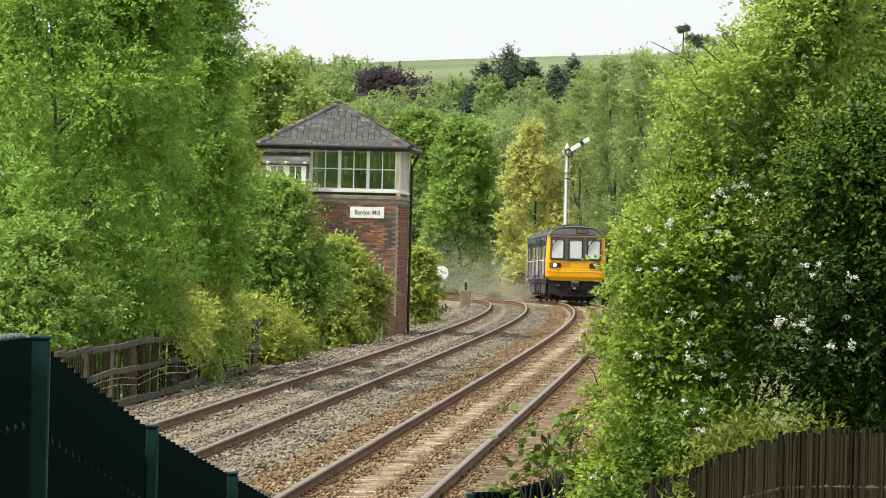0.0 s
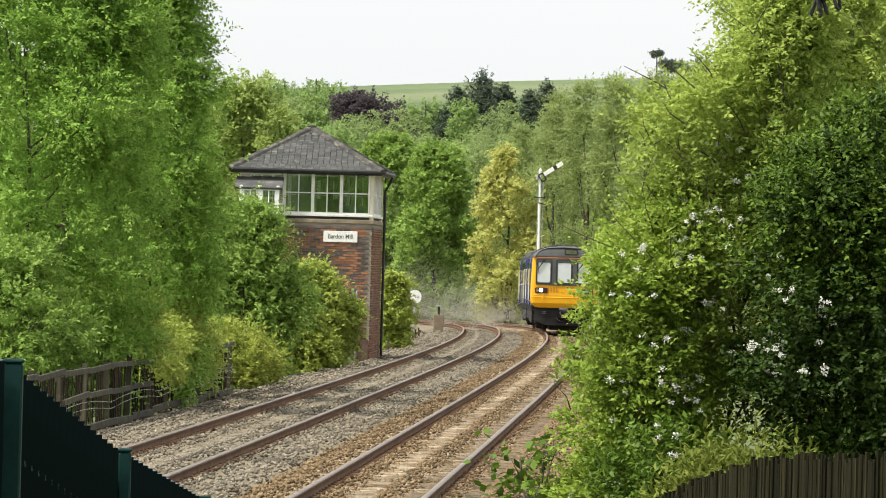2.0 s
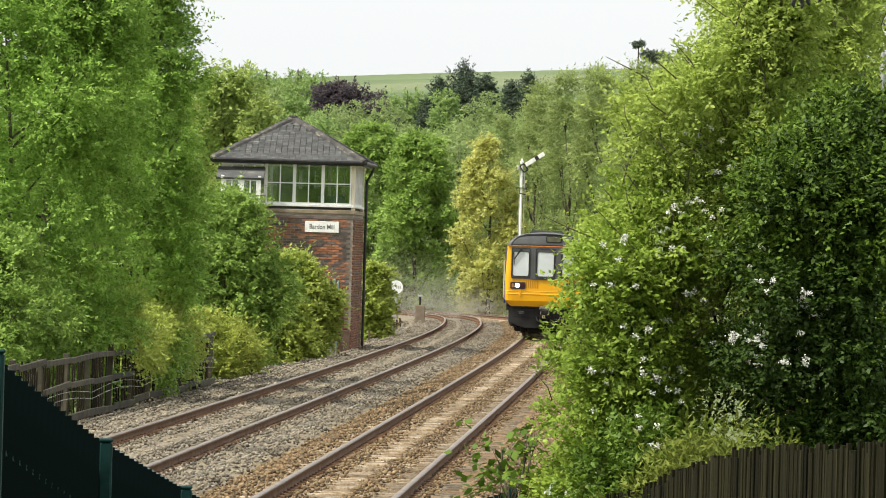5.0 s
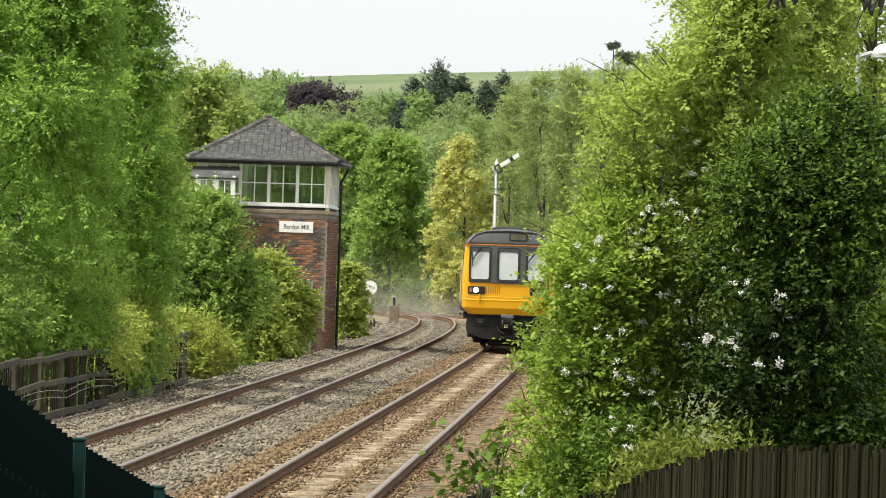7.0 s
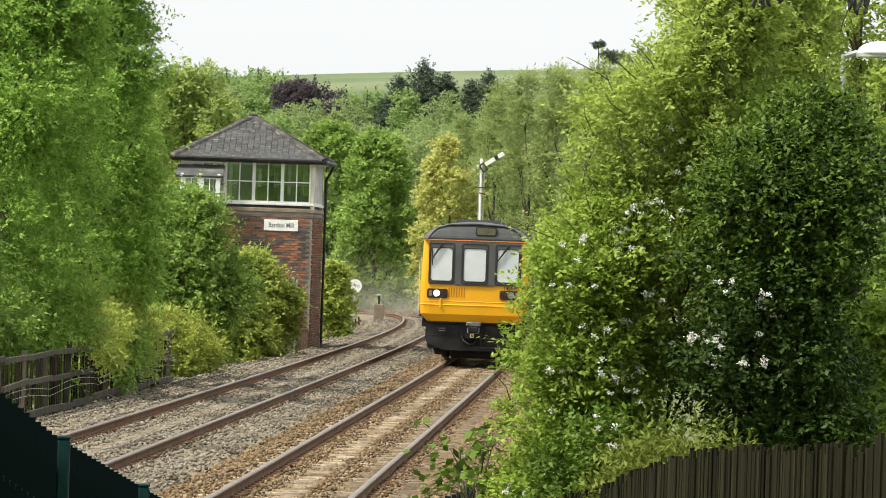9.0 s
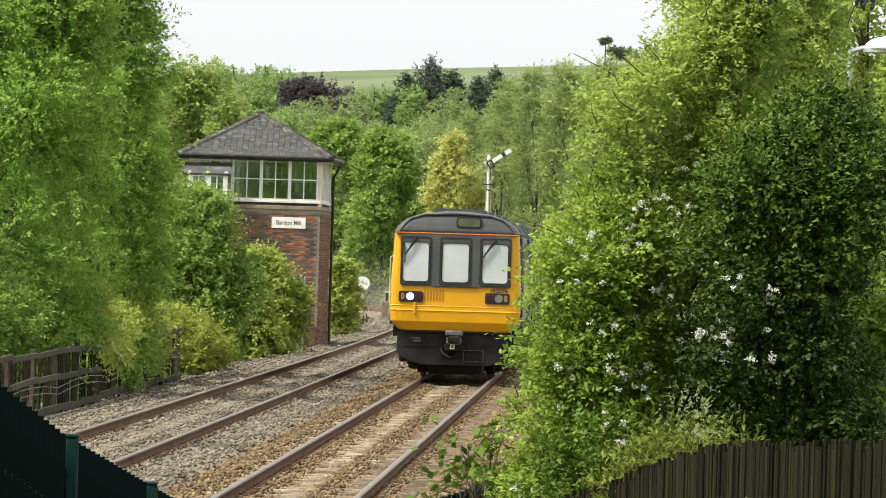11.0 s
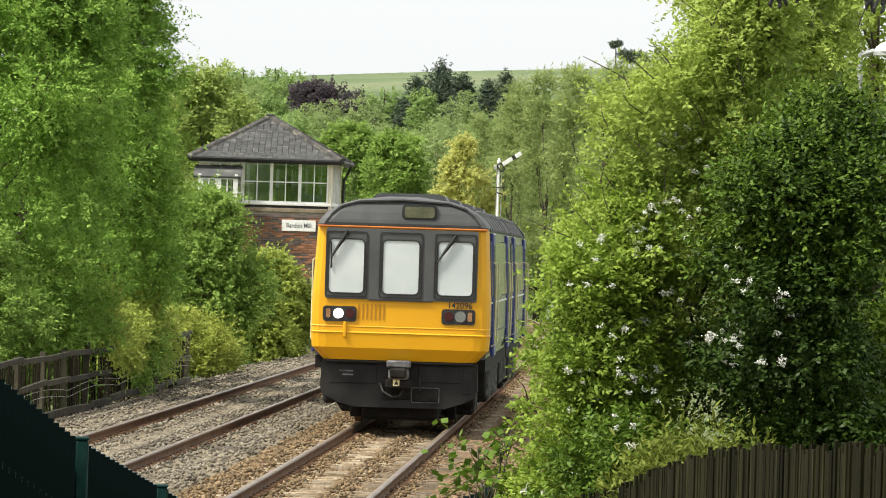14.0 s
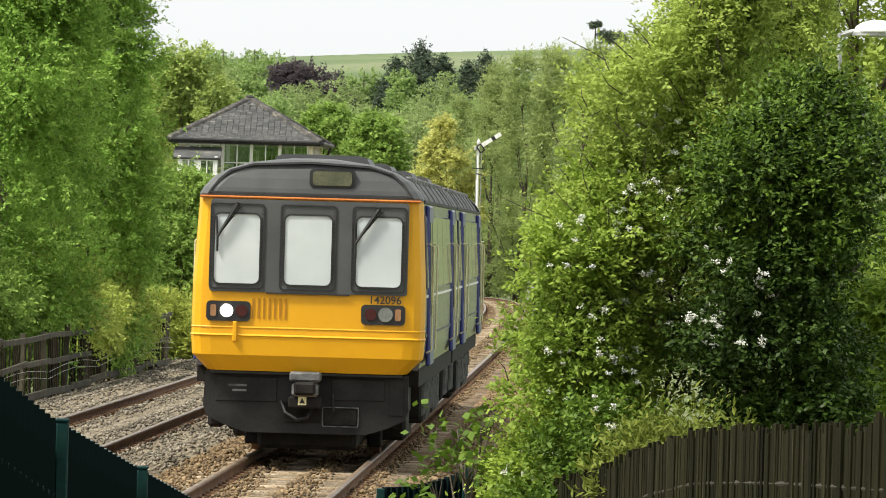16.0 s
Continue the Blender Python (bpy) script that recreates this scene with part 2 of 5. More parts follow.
# ---- the line: a straight that bends away to the left ----
BEND_AT = (0, 100, 160, 200, 230, 260, 290, 320, 345, 385, 700)
BEND = (0, 0, 0.00006, 0.00015, 0.00031, 0.00068, 0.00056, 0.00036, 0.0003, 0.0022, 0.0022)
FALL_AT, FALL = (-60, 280, 310, 340, 380, 430, 560, 700), (0, 0, -0.17, -0.4, -0.68, -0.95, -1.5, -2.1)
ARC = np.arange(-60, 640, 1.0)
_k = np.interp(ARC, BEND_AT, BEND)
_psi = 0.04191 - np.concatenate([[0], np.cumsum((_k[1:] + _k[:-1]) / 2)]) 
_x = np.concatenate([[0], np.cumsum(np.sin((_psi[1:] + _psi[:-1]) / 2))])
_y = np.concatenate([[0], np.cumsum(np.cos((_psi[1:] + _psi[:-1]) / 2))])
_x, _y = _x - np.interp(0, ARC, _x) - 3.689, _y - np.interp(0, ARC, _y)
_z = np.interp(ARC, FALL_AT, FALL)
APART = 3.433


def line_at(s, off=0.0):
    """The place on the line at s metres, off metres to the right of the near track's middle, and its heading."""
    p = np.interp(s, ARC, _psi)
    return np.interp(s, ARC, _x) + off * np.cos(p), np.interp(s, ARC, _y) - off * np.sin(p), np.interp(s, ARC, _z), p


def sweep(name, section, s0, s1, step, mat, off=0.0):
    """An open or closed section (across, up) swept along the line."""
    ss = np.arange(s0, s1 + 0.01, step)
    sec = np.asarray(section)
    v = []
    for s in ss:
        for a, z in sec:
            x, y, h, _ = line_at(s, off + a)
            v.append((x, y, h + z))
    n = len(sec)
    f = [(i * n + j, i * n + j + 1, (i + 1) * n + j + 1, (i + 1) * n + j) for i in range(len(ss) - 1) for j in range(n - 1)]
    return raw_mesh(name, v, f, mat)


# ---- ground ----
def ground_height(x, y):
    """Level by the line, rising into a wooded slope and a bare hill far off."""
    t = np.clip((y - 400) / 1100, 0, 1)
    z = -0.5 + 42.2 * t * t * (3 - 2 * t)
    z = z + np.clip((y - 300) / 100, 0, 1) * -0.9 * (1 - t)
    z = z + 0.4 * np.sin(x * 0.013 + 1.0) * t * 6 + np.clip(x, -200, 200) * 0.05 * t
    z = z - np.clip((y - 1500) / 1500, 0, 1) * 30
    return z


def ground():
    xs = np.unique(np.concatenate([np.linspace(-2600, -120, 14), np.linspace(-120, -30, 10), np.linspace(-30, 30, 41), np.linspace(30, 120, 10), np.linspace(120, 2600, 14)]))
    ys = np.unique(np.concatenate([np.linspace(-400, 0, 9), np.linspace(0, 420, 70), np.linspace(420, 1700, 50), np.linspace(1700, 4600, 12)]))
    gx, gy = np.meshgrid(xs, ys)
    gz = ground_height(gx, gy) + 0.06 * np.sin(gx * 1.7) * np.cos(gy * 0.9)
    v = np.stack([gx, gy, gz], -1).reshape(-1, 3)
    n = len(xs)
    f = [(j * n + i, j * n + i + 1, (j + 1) * n + i + 1, (j + 1) * n + i) for j in range(len(ys) - 1) for i in range(n - 1)]
    me = raw_mesh("ground", v, f, [M_GRASS, M_FIELD])
    mid = v[np.asarray(f)[:, 0]]
    me.polygons.foreach_set("material_index", (mid[:, 1] > 820).astype(np.int32))
    me.polygons.foreach_set("use_smooth", [True] * len(f))
    tagged(new("ground", me), "rough grass beside the line rising to green pasture", "ground", kind="structure")


ground()


def stones(name, count, s_range, a_range, z, size, mat, seed, off, keep=None):
    """Loose ballast: many small broken stones lying on the bed."""
    rng = np.random.default_rng(seed)
    u = rng.random(count)
    s = s_range[0] * (s_range[1] / s_range[0]) ** u
    a = rng.uniform(*a_range, count)
    x, y, h, _ = line_at(s, 0)
    p = np.interp(s, ARC, _psi)
    x, y = x + (off + a) * np.cos(p), y - (off + a) * np.sin(p)
    base = np.array([(1, 0, 0), (-1, 0, 0), (0, 1, 0), (0, -1, 0), (0, 0, 1), (0, 0, -1)], float)
    tri = np.array([(0, 2, 4), (2, 1, 4), (1, 3, 4), (3, 0, 4), (2, 0, 5), (1, 2, 5), (3, 1, 5), (0, 3, 5)])
    r = size * rng.uniform(0.5, 1.3, (count, 1, 1)) * rng.uniform(0.55, 1.2, (count, 6, 1))
    v = base[None] * r * np.array([1, 1, 0.75])
    ang = rng.uniform(0, math.tau, count)
    til = rng.uniform(-0.7, 0.7, count)
    c, sn = np.cos(ang)[:, None], np.sin(ang)[:, None]
    ct, st = np.cos(til)[:, None], np.sin(til)[:, None]
    vx, vy, vz = v[..., 0], v[..., 1], v[..., 2]
    vx, vz = vx * ct - vz * st, vx * st + vz * ct
    vx, vy = vx * c - vy * sn, vx * sn + vy * c
    zz = z(a) if callable(z) else z
    v = np.stack([vx + x[:, None], vy + y[:, None], vz + (h + zz)[:, None] + size * 0.25], -1).reshape(-1, 3)
    f = (np.arange(count)[:, None, None] * 6 + tri[None]).reshape(-1, 3)
    return raw_mesh(name, v, f, mat)


def bed_profile(lo, hi, fall=0.35):
    return lambda a: np.where(a < lo, -0.16 - (lo - a) * fall, np.where(a > hi, -0.16 - (a - hi) * 0.35, -0.16)) + 0.03 * np.sin(a * 9)


def permanent_way():
    """Two ballasted tracks with their rails, sleepers and loose stones."""
    for off, name, mb, ms, mz, lo, hi, seed, word in ((0.0, "near", M_BALLAST_TAN, M_STONE_TAN, M_SLEEPER, -1.75, 1.9, 3, "tan"), (-APART, "far", M_BALLAST_GREY, M_STONE_GREY, M_SLEEPER_GREY, -2.0, 1.68, 4, "pale grey")):
        tr = thing("railway_track", f"rusty rails on {word} ballast with weathered sleepers", "railway track", kind="structure")
        prof = bed_profile(lo + 0.2, hi - 0.2, 0.35 if off == 0 else 0.17)
        aa = [lo - 1.2, lo + 0.2, -0.9, -0.6, 0.6, 0.9, hi - 0.2, hi + 1.2] if off == 0 else [lo - 1.9, lo + 0.2, -0.9, -0.6, 0.6, 0.9, hi]
        if off == 0:
            aa[0] = lo + 0.03
            aa.pop(1)
        sec = [(a, float(prof(np.array(a))) - (0.03 if abs(a) > 1 else 0.02)) for a in aa]
        part("ballast_bed", sweep("ballast_bed", sec, -40, 600, 2.0, mb, off), mb, tr)
        for side in (-0.7525, 0.7525):
            foot = [(-0.07, -0.159), (-0.07, -0.148), (-0.012, -0.128), (-0.01, -0.045), (-0.035, -0.036), (-0.035, -0.006)]
            sec = foot + [(-a, z) for a, z in foot[::-1]]
            part("rail", sweep("rail", sec, -40, 600, 2.0, M_RAIL_RUST, off + side), M_RAIL_RUST, tr, "rust-brown steel rail")
            part("rail_head", sweep("rail_head", [(-0.036, -0.012), (-0.033, 0.0), (0.0, 0.003), (0.033, 0.0), (0.036, -0.012)], -40, 600, 2.0, M_RAIL_TOP, off + side), M_RAIL_TOP, tr, "worn bright rail head")
        # sleepers with their fastenings
        bm_v, bm_f, cv, cf = [], [], [], []
        rng = random.Random(seed)
        box_f = np.array([(0, 1, 3, 2), (4, 6, 7, 5), (0, 4, 5, 1), (2, 3, 7, 6), (0, 2, 6, 4), (1, 5, 7, 3)])
        s = 40.0
        while s < 420:
            x, y, h, p = line_at(s, off)
            c, sn = math.cos(p), math.sin(p)
            lift = rng.uniform(-0.015, 0.012) - (0.03 if off else 0.0)
            for k in range(8):
                a, b, z = (-1.25, 1.25)[k & 1], (-0.125, 0.125)[k >> 1 & 1], (-0.3, -0.165 + lift + 0.012)[k >> 2 & 1]
                bm_v.append((x + a * c + b * sn, y - a * sn + b * c, h + z))
            bm_f.append(box_f + len(bm_v) - 8)
            for side in (-0.7525, 0.7525):
                for e in (-0.095, 0.095):
                    for k in range(8):
                        a, b, z = side + e + (-0.045, 0.045)[k & 1], (-0.07, 0.07)[k >> 1 & 1], (-0.17, -0.1)[k >> 2 & 1]
                        cv.append((x + a * c + b * sn, y - a * sn + b * c, h + z))
                    cf.append(box_f + len(cv) - 8)
            s += 0.68
        tagged(part("sleepers", raw_mesh("sleepers", bm_v, np.concatenate(bm_f), mz), mz, tr), kind="stuff")
        tagged(part("rail_chairs", raw_mesh("rail_chairs", cv, np.concatenate(cf), M_RAIL_RUST), M_RAIL_RUST, tr), kind="stuff")
        n = 46000
        tagged(part("loose_stones", stones("loose_stones", n, (58, 290), (lo - (0.0 if off == 0 else 1.8), hi + (1.1 if off == 0 else 0)), prof, 0.034, ms, seed, off), ms, tr), kind="stuff")


permanent_way()


# ---- foliage ----
def leaves(name, centres, size, mat, seed, per=14, spread=0.22, flat=0.35, aspect=0.55, drop=0.0, kite=False):
    """Sprays of leaves round the given twig ends: folded where near, plain where far."""
    rng = np.random.default_rng(seed)
    n = len(centres) * per
    c = np.repeat(centres, per, 0) + rng.normal(0, 1, (n, 3)) * spread * np.array([1, 1, 0.7])
    d = rng.normal(0, 1, (n, 3)) + np.array([0, 0, -drop])
    d /= np.linalg.norm(d, axis=1, keepdims=True)
    up = rng.normal(0, 1, (n, 3)) * flat + np.array([0, 0, 1.0]) * (1 - flat) + rng.normal(0, 0.4, (n, 3))
    w = np.cross(d, up)
    w /= np.linalg.norm(w, axis=1, keepdims=True) + 1e-6
    nn = np.cross(w, d)
    ln = size * rng.uniform(0.6, 1.25, (n, 1))
    wd = ln * aspect * 0.5
    fold = wd * rng.uniform(0.2, 0.7, (n, 1))
    if not kite:
        v = np.stack([c, c + d * ln + w * wd * 0.35, c + d * ln * 0.55 - w * wd * 1.5 + nn * fold], 1).reshape(-1, 3)
        return raw_mesh(name, v, np.arange(n * 3).reshape(-1, 3), mat)
    v = np.stack([c, c + d * ln * 0.45 + w * wd + nn * fold, c + d * ln, c + d * ln * 0.45 - w * wd + nn * fold], 1).reshape(-1, 3)
    i = np.arange(n)[:, None] * 4
    f = np.concatenate([i + np.array([[0, 1, 2]]), i + np.array([[0, 2, 3]])], 1).reshape(-1, 3)
    return raw_mesh(name, v, f, mat)


def foliage(name, rng, blobs, shoots, per, leaf, length, mat, shell=0.6, rise=0.15, sag=0.15, aspect=0.55, stray=0.1, noise=0.45):
    """A crown of leafy shoots: each springs from the skin of a bough and carries its leaves along it, laid flat to the light."""
    b = np.asarray(blobs, float)
    area = (b[:, 3] * b[:, 4] * b[:, 5]) ** 0.67
    k = rng.choice(len(b), shoots, p=area / area.sum())
    d = rng.normal(0, 1, (shoots, 3))
    d /= np.linalg.norm(d, axis=1, keepdims=True)
    r = shell + (1 - shell) * rng.random((shoots, 1))
    at = b[k, :3] + d * r * b[k, 3:]
    way = d + np.array([0, 0, rise]) + rng.normal(0, 0.35, (shoots, 3))
    way /= np.linalg.norm(way, axis=1, keepdims=True)
    ln = length * rng.uniform(0.5, 1.15, (shoots, 1))
    ln = np.where(rng.random((shoots, 1)) < stray, ln * 1.9, ln)
    u = ((np.arange(per)[None] + rng.random((shoots, per))) / per)[..., None]
    c = at[:, None] + way[:, None] * ln[:, None] * u
    c[..., 2] -= (sag * ln * u[..., 0] ** 2)
    n = shoots * per
    c = c.reshape(-1, 3) + rng.normal(0, 0.18, (n, 3)) * leaf
    side = np.cross(np.repeat(way, per, 0), rng.normal(0, 0.5, (n, 3)) + np.array([0, 0, 1.0]))
    side /= np.linalg.norm(side, axis=1, keepdims=True) + 1e-6
    flip = np.where(np.arange(n) % 2, 1.0, -1.0)[:, None]
    e = np.repeat(way, per, 0) * 0.6 + side * flip * rng.uniform(0.4, 1.0, (n, 1)) + rng.normal(0, 0.25, (n, 3))
    e /= np.linalg.norm(e, axis=1, keepdims=True)
    w = np.cross(e, np.array([0, 0, 1.0]) + np.repeat(d, per, 0) * 0.5 + rng.normal(0, noise, (n, 3)))
    w /= np.linalg.norm(w, axis=1, keepdims=True) + 1e-6
    lf = leaf * rng.uniform(0.65, 1.2, (n, 1))
    dip = np.cross(w, e) * lf * -0.12
    wd = w * lf * aspect * 0.5
    v = np.stack([c, c + e * lf * 0.45 + wd, c + e * lf + dip, c + e * lf * 0.45 - wd], 1).reshape(-1, 3)
    return raw_mesh(name, v, np.arange(n * 4).reshape(-1, 4), mat)


def filled(rng, count, outline, right, deep, size, back=0.0):
    """Boughs that fill a crown of uneven outline: rows of (height, left edge), the right edge, its depth and the boughs' size."""
    z0, z1 = outline[0][0], outline[-1][0]
    out = []
    for _ in range(count):
        z = z0 + (z1 - z0) * rng.random()
        q = size * (0.6 + 0.8 * rng.random())
        x0 = np.interp(z, [o[0] for o in outline], [o[1] for o in outline]) + q * 0.9
        x = x0 + max(0.0, right - q * 0.8 - x0) * rng.random()
        out.append((x, back + deep * (2 * rng.random() - 1), z, q, q, q * 0.7))
    return out


def bush(name, label, category, at, blobs, mat, seed, shoots, per, leaf, length, height, trunk_r=0.03, group="", limb_count=12, stems=0, **kw):
    """A tree or bush from its boughs, placed in its own space."""
    rng = np.random.default_rng(seed)
    t = thing(name, label, category, pose(*at), group)
    part("trunk", limbs(rng, blobs, height, trunk_r, count=limb_count), M_BARK, t, smooth=True)
    twigs = bmesh.new()
    for _ in range(stems):
        q = blobs[rng.integers(len(blobs))]
        a = Vector(q[:3]) + Vector((rng.uniform(-1, 1) * q[3], -rng.random() * q[4], rng.uniform(-0.2, 1) * q[5]))
        e = a + Vector((rng.normal(-0.06, 0.12), rng.normal(-0.05, 0.08), rng.uniform(0.1, 0.28)))
        tube(twigs, [a, a.lerp(e, 0.5) + Vector((rng.normal(0, 0.02), 0, 0)), e], [0.006, 0.004, 0.002], 4)
    if stems:
        tagged(part("twigs", twigs, M_BARK, t), kind="stuff")
    part("crown", foliage("crown", rng, blobs, shoots, per, leaf, length, mat, **kw), mat, t)
    return t


def bough_set(rng, height, width, base, count, taper=0.5, lump=0.3, deep=None):
    """Boughs of a crown: lumps of uneven size set round an egg-shaped outline."""
    out = []
    deep = deep or width
    for _ in range(count):
        h = rng.random()
        a = rng.random() * math.tau
        prof = math.sin(math.pi * min(0.97, 0.12 + 0.85 * h)) ** 0.7 * (1 - taper * h)
        rr = prof * (0.35 + 0.6 * rng.random() ** 0.5)
        s = lump * (0.6 + 0.8 * rng.random())
        out.append((math.cos(a) * rr * width, math.sin(a) * rr * deep, base + h * (height - base), s * width, s * deep, s * width * 0.75))
    return out


def limbs(rng, blobs, height, base_r, trunk_top=0.7, count=10):
    """A tapered trunk with limbs reaching into the boughs."""
    bm = bmesh.new()
    lean = (rng.uniform(-0.04, 0.04), rng.uniform(-0.04, 0.04))
    pts = [(lean[0] * height * t + 0.06 * math.sin(7 * t + base_r * 50), lean[1] * height * t, height * trunk_top * t - 0.35 * (t == 0)) for t in (0, 0.2, 0.45, 0.7, 1.0)]
    tube(bm, pts, [base_r * r for r in (1.25, 0.95, 0.75, 0.5, 0.2)], 8)
    order = sorted(blobs, key=lambda q: -q[3])[:count]
    for q in order:
        t = min(0.95, max(0.15, (q[2] - 0.25 * height) / (height * trunk_top)))
        a = Vector((lean[0] * height * t, lean[1] * height * t, height * trunk_top * t))
        e = Vector(q[:3])
        mid = a.lerp(e, 0.5) + Vector((0, 0, -0.05 * height))
        tube(bm, [a, mid, e], [base_r * 0.4, base_r * 0.25, base_r * 0.06], 6)
        for _ in range(3):
            tip = e + Vector((rng.uniform(-1, 1) * q[3], rng.uniform(-1, 1) * q[4], rng.uniform(-0.3, 0.8) * q[5])) * 0.7
            tube(bm, [mid.lerp(e, 0.6), tip], [base_r * 0.14, base_r * 0.03], 5)
    return bm


def tree(name, label, category, at, height, width, base, leaf, mat, seed, boughs=26, shoots=1500, per=14, length=0.4, taper=0.5, lump=0.3, shell=0.5, deep=None, trunk_r=None, group="", **kw):
    """A tree whose boughs stand round an egg-shaped crown."""
    rng = np.random.default_rng(seed)
    t = thing(name, label, category, pose(*at), group)
    blobs = bough_set(rng, height, width, base, boughs, taper, lump, deep)
    part("trunk", limbs(rng, blobs, height, trunk_r or 0.011 * height + 0.03, count=12), M_BARK, t, smooth=True)
    part("crown", foliage("crown", rng, blobs, shoots, per, leaf, length, mat, shell, **kw), mat, t)
    return t


L_WILLOW = leaf_material("willow_leaf", (0.127, 0.247, 0.035), (0.4, 0.585, 0.13), 0.42)
L_FRESH = leaf_material("fresh_leaf", (0.1, 0.2, 0.025), (0.35, 0.54, 0.1), 0.42)
L_SHRUB = leaf_material("yellow_green_leaf", (0.2, 0.265, 0.04), (0.5, 0.57, 0.14), 0.42)
# Hawthorn leaf colour is darkened to hold the deep shade inside the bush
L_HAWTHORN = leaf_material("shaded_hawthorn_leaf", (0.008, 0.02, 0.003), (0.065, 0.12, 0.014), 0.14, 0.2)
L_SPRING = leaf_material("spring_leaf", (0.17, 0.245, 0.042), (0.455, 0.555, 0.13), 0.42)
L_MID = leaf_material("mid_green_leaf", (0.12, 0.2, 0.024), (0.41, 0.54, 0.09), 0.42, 0.2)
# Darker copy of the mid green, with shade held in the colour
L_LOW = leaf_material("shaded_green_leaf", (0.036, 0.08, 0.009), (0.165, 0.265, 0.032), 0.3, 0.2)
L_WEED = leaf_material("weed_leaf", (0.07, 0.1, 0.014), (0.2, 0.235, 0.042), 0.3)
# Birch, wood, purple, pine, grey and distant leaves carry haze in their colour
L_BIRCH = leaf_material("hazed_birch_leaf", (0.2, 0.27, 0.1), (0.42, 0.52, 0.22))
L_WOOD = leaf_material("hazed_woodland_leaf", (0.15, 0.235, 0.07), (0.38, 0.51, 0.18))
L_GOLD = leaf_material("golden_leaf", (0.4, 0.41, 0.11), (0.67, 0.68, 0.25))
L_PURPLE = leaf_material("hazed_purple_leaf", (0.06, 0.052, 0.062), (0.135, 0.11, 0.12))
L_PINE = leaf_material("hazed_pine_needles", (0.06, 0.085, 0.058), (0.12, 0.16, 0.108), 0.15)
L_GREY = leaf_material("hazed_grey_green_leaf", (0.19, 0.25, 0.085), (0.4, 0.48, 0.18))
L_HAZE = leaf_material("hazed_distant_leaf", (0.1, 0.13, 0.09), (0.17, 0.21, 0.15), 0.2)
L_EDGE = leaf_material("dull_green_leaf", (0.125, 0.215, 0.04), (0.37, 0.52, 0.125), 0.42)
L_SAGE = leaf_material("ash_leaf", (0.17, 0.235, 0.055), (0.45, 0.55, 0.16))
L_GRASS = leaf_material("grass_blade", (0.17, 0.22, 0.035), (0.43, 0.48, 0.1), 0.3)
L_BLOSSOM = leaf_material("white_blossom", (0.72, 0.72, 0.66), (0.86, 0.86, 0.82), 0.2)

# trees and shrubs behind the timber fence
tree("tree", "tall willow in full spring leaf behind the timber fence", "tree", (-7.3, 120, -0.4), 10.0, 2.7, 0.3, 0.092, L_WILLOW, 11, 190, 12500, 17, 0.5, 0.05, 0.17, 0.6, trunk_r=0.07, aspect=0.5)
tree("tree", "tall leafy tree crowding the willow", "tree", (-7.9, 140, -0.4), 11.5, 3.0, 1.0, 0.15, L_FRESH, 22, 120, 4200, 14, 0.5, 0.05, 0.22, 0.6)
tree("tree", "spreading willow with drooping fresh green boughs", "tree", (-5.6, 131, -0.4), 9.8, 1.75, 0.3, 0.092, L_WILLOW, 12, 140, 8600, 17, 0.5, 0.25, 0.19, 0.6, sag=0.35, aspect=0.5)
tree("shrub", "dense leafy shrub overhanging the timber fence", "shrub", (-7.3, 115, -0.4), 3.2, 1.6, 0.2, 0.09, L_EDGE, 13, 80, 2800, 15, 0.35, 0.3, 0.22, 0.6)
tree("shrub", "yellow-green shrub growing over the fence rails", "shrub", (-5.75, 138, -0.4), 3.7, 1.5, 0.1, 0.09, L_SHRUB, 14, 90, 5200, 15, 0.36, 0.3, 0.22, 0.6)
tree("tree", "young leafy tree hiding the end of the signal box", "tree", (-4.65, 172, -0.4), 4.4, 1.85, 0.2, 0.11, L_EDGE, 15, 100, 4600, 15, 0.5, 0.25, 0.2, 0.5, stray=0.2)
tree("shrub", "rounded green shrub with a few white flowers beside the signal box", "shrub", (-2.95, 179, -0.4), 2.75, 1.4, 0.0, 0.12, L_SHRUB, 16, 70, 3800, 15, 0.36, 0.25, 0.22, 0.6)
rng = np.random.default_rng(17)
bush("shrub", "pale grassy shrub at the end of the fence", "shrub", (-3.95, 153, -0.45), [(0.55 * a - 0.35 * h, 1.2 * e, 0.15 + 1.25 * h, 0.34, 0.6, 0.3) for a, e, h in rng.uniform((-1, -1, 0), (1, 1, 1), (34, 3))], L_GRASS, 17, 2600, 12, 0.13, 0.4, 1.3, aspect=0.3, rise=0.8, sag=0.1)
bush("shrub", "bright leafy shrub pushing through the fence rails", "shrub", (-4.98, 129, -0.45), [(0.22 * a + 0.042 * 7 * e, 7 * e, 1.25 + 0.6 * h + 0.25 * math.sin(5 * e), 0.3, 0.9, 0.22) for a, e, h in rng.uniform((-1, -1, 0), (1, 1, 1), (34, 3))], L_SHRUB, 18, 2600, 14, 0.1, 0.36, 1.6, limb_count=8, sag=0.4)
tree("shrub", "small bright green shrub behind the signal box", "shrub", (-0.72, 224, -0.5), 2.6, 0.66, 0.0, 0.14, L_SHRUB, 18, 30, 1500, 14, 0.35, 0.3, 0.3)
tree("tree", "ash tree with open yellow-green foliage behind the signal box", "tree", (-6.3, 236, -0.5), 9.7, 2.9, 2.0, 0.19, L_SAGE, 19, 70, 2600, 13, 0.6, 0.3, 0.19, 0.5)
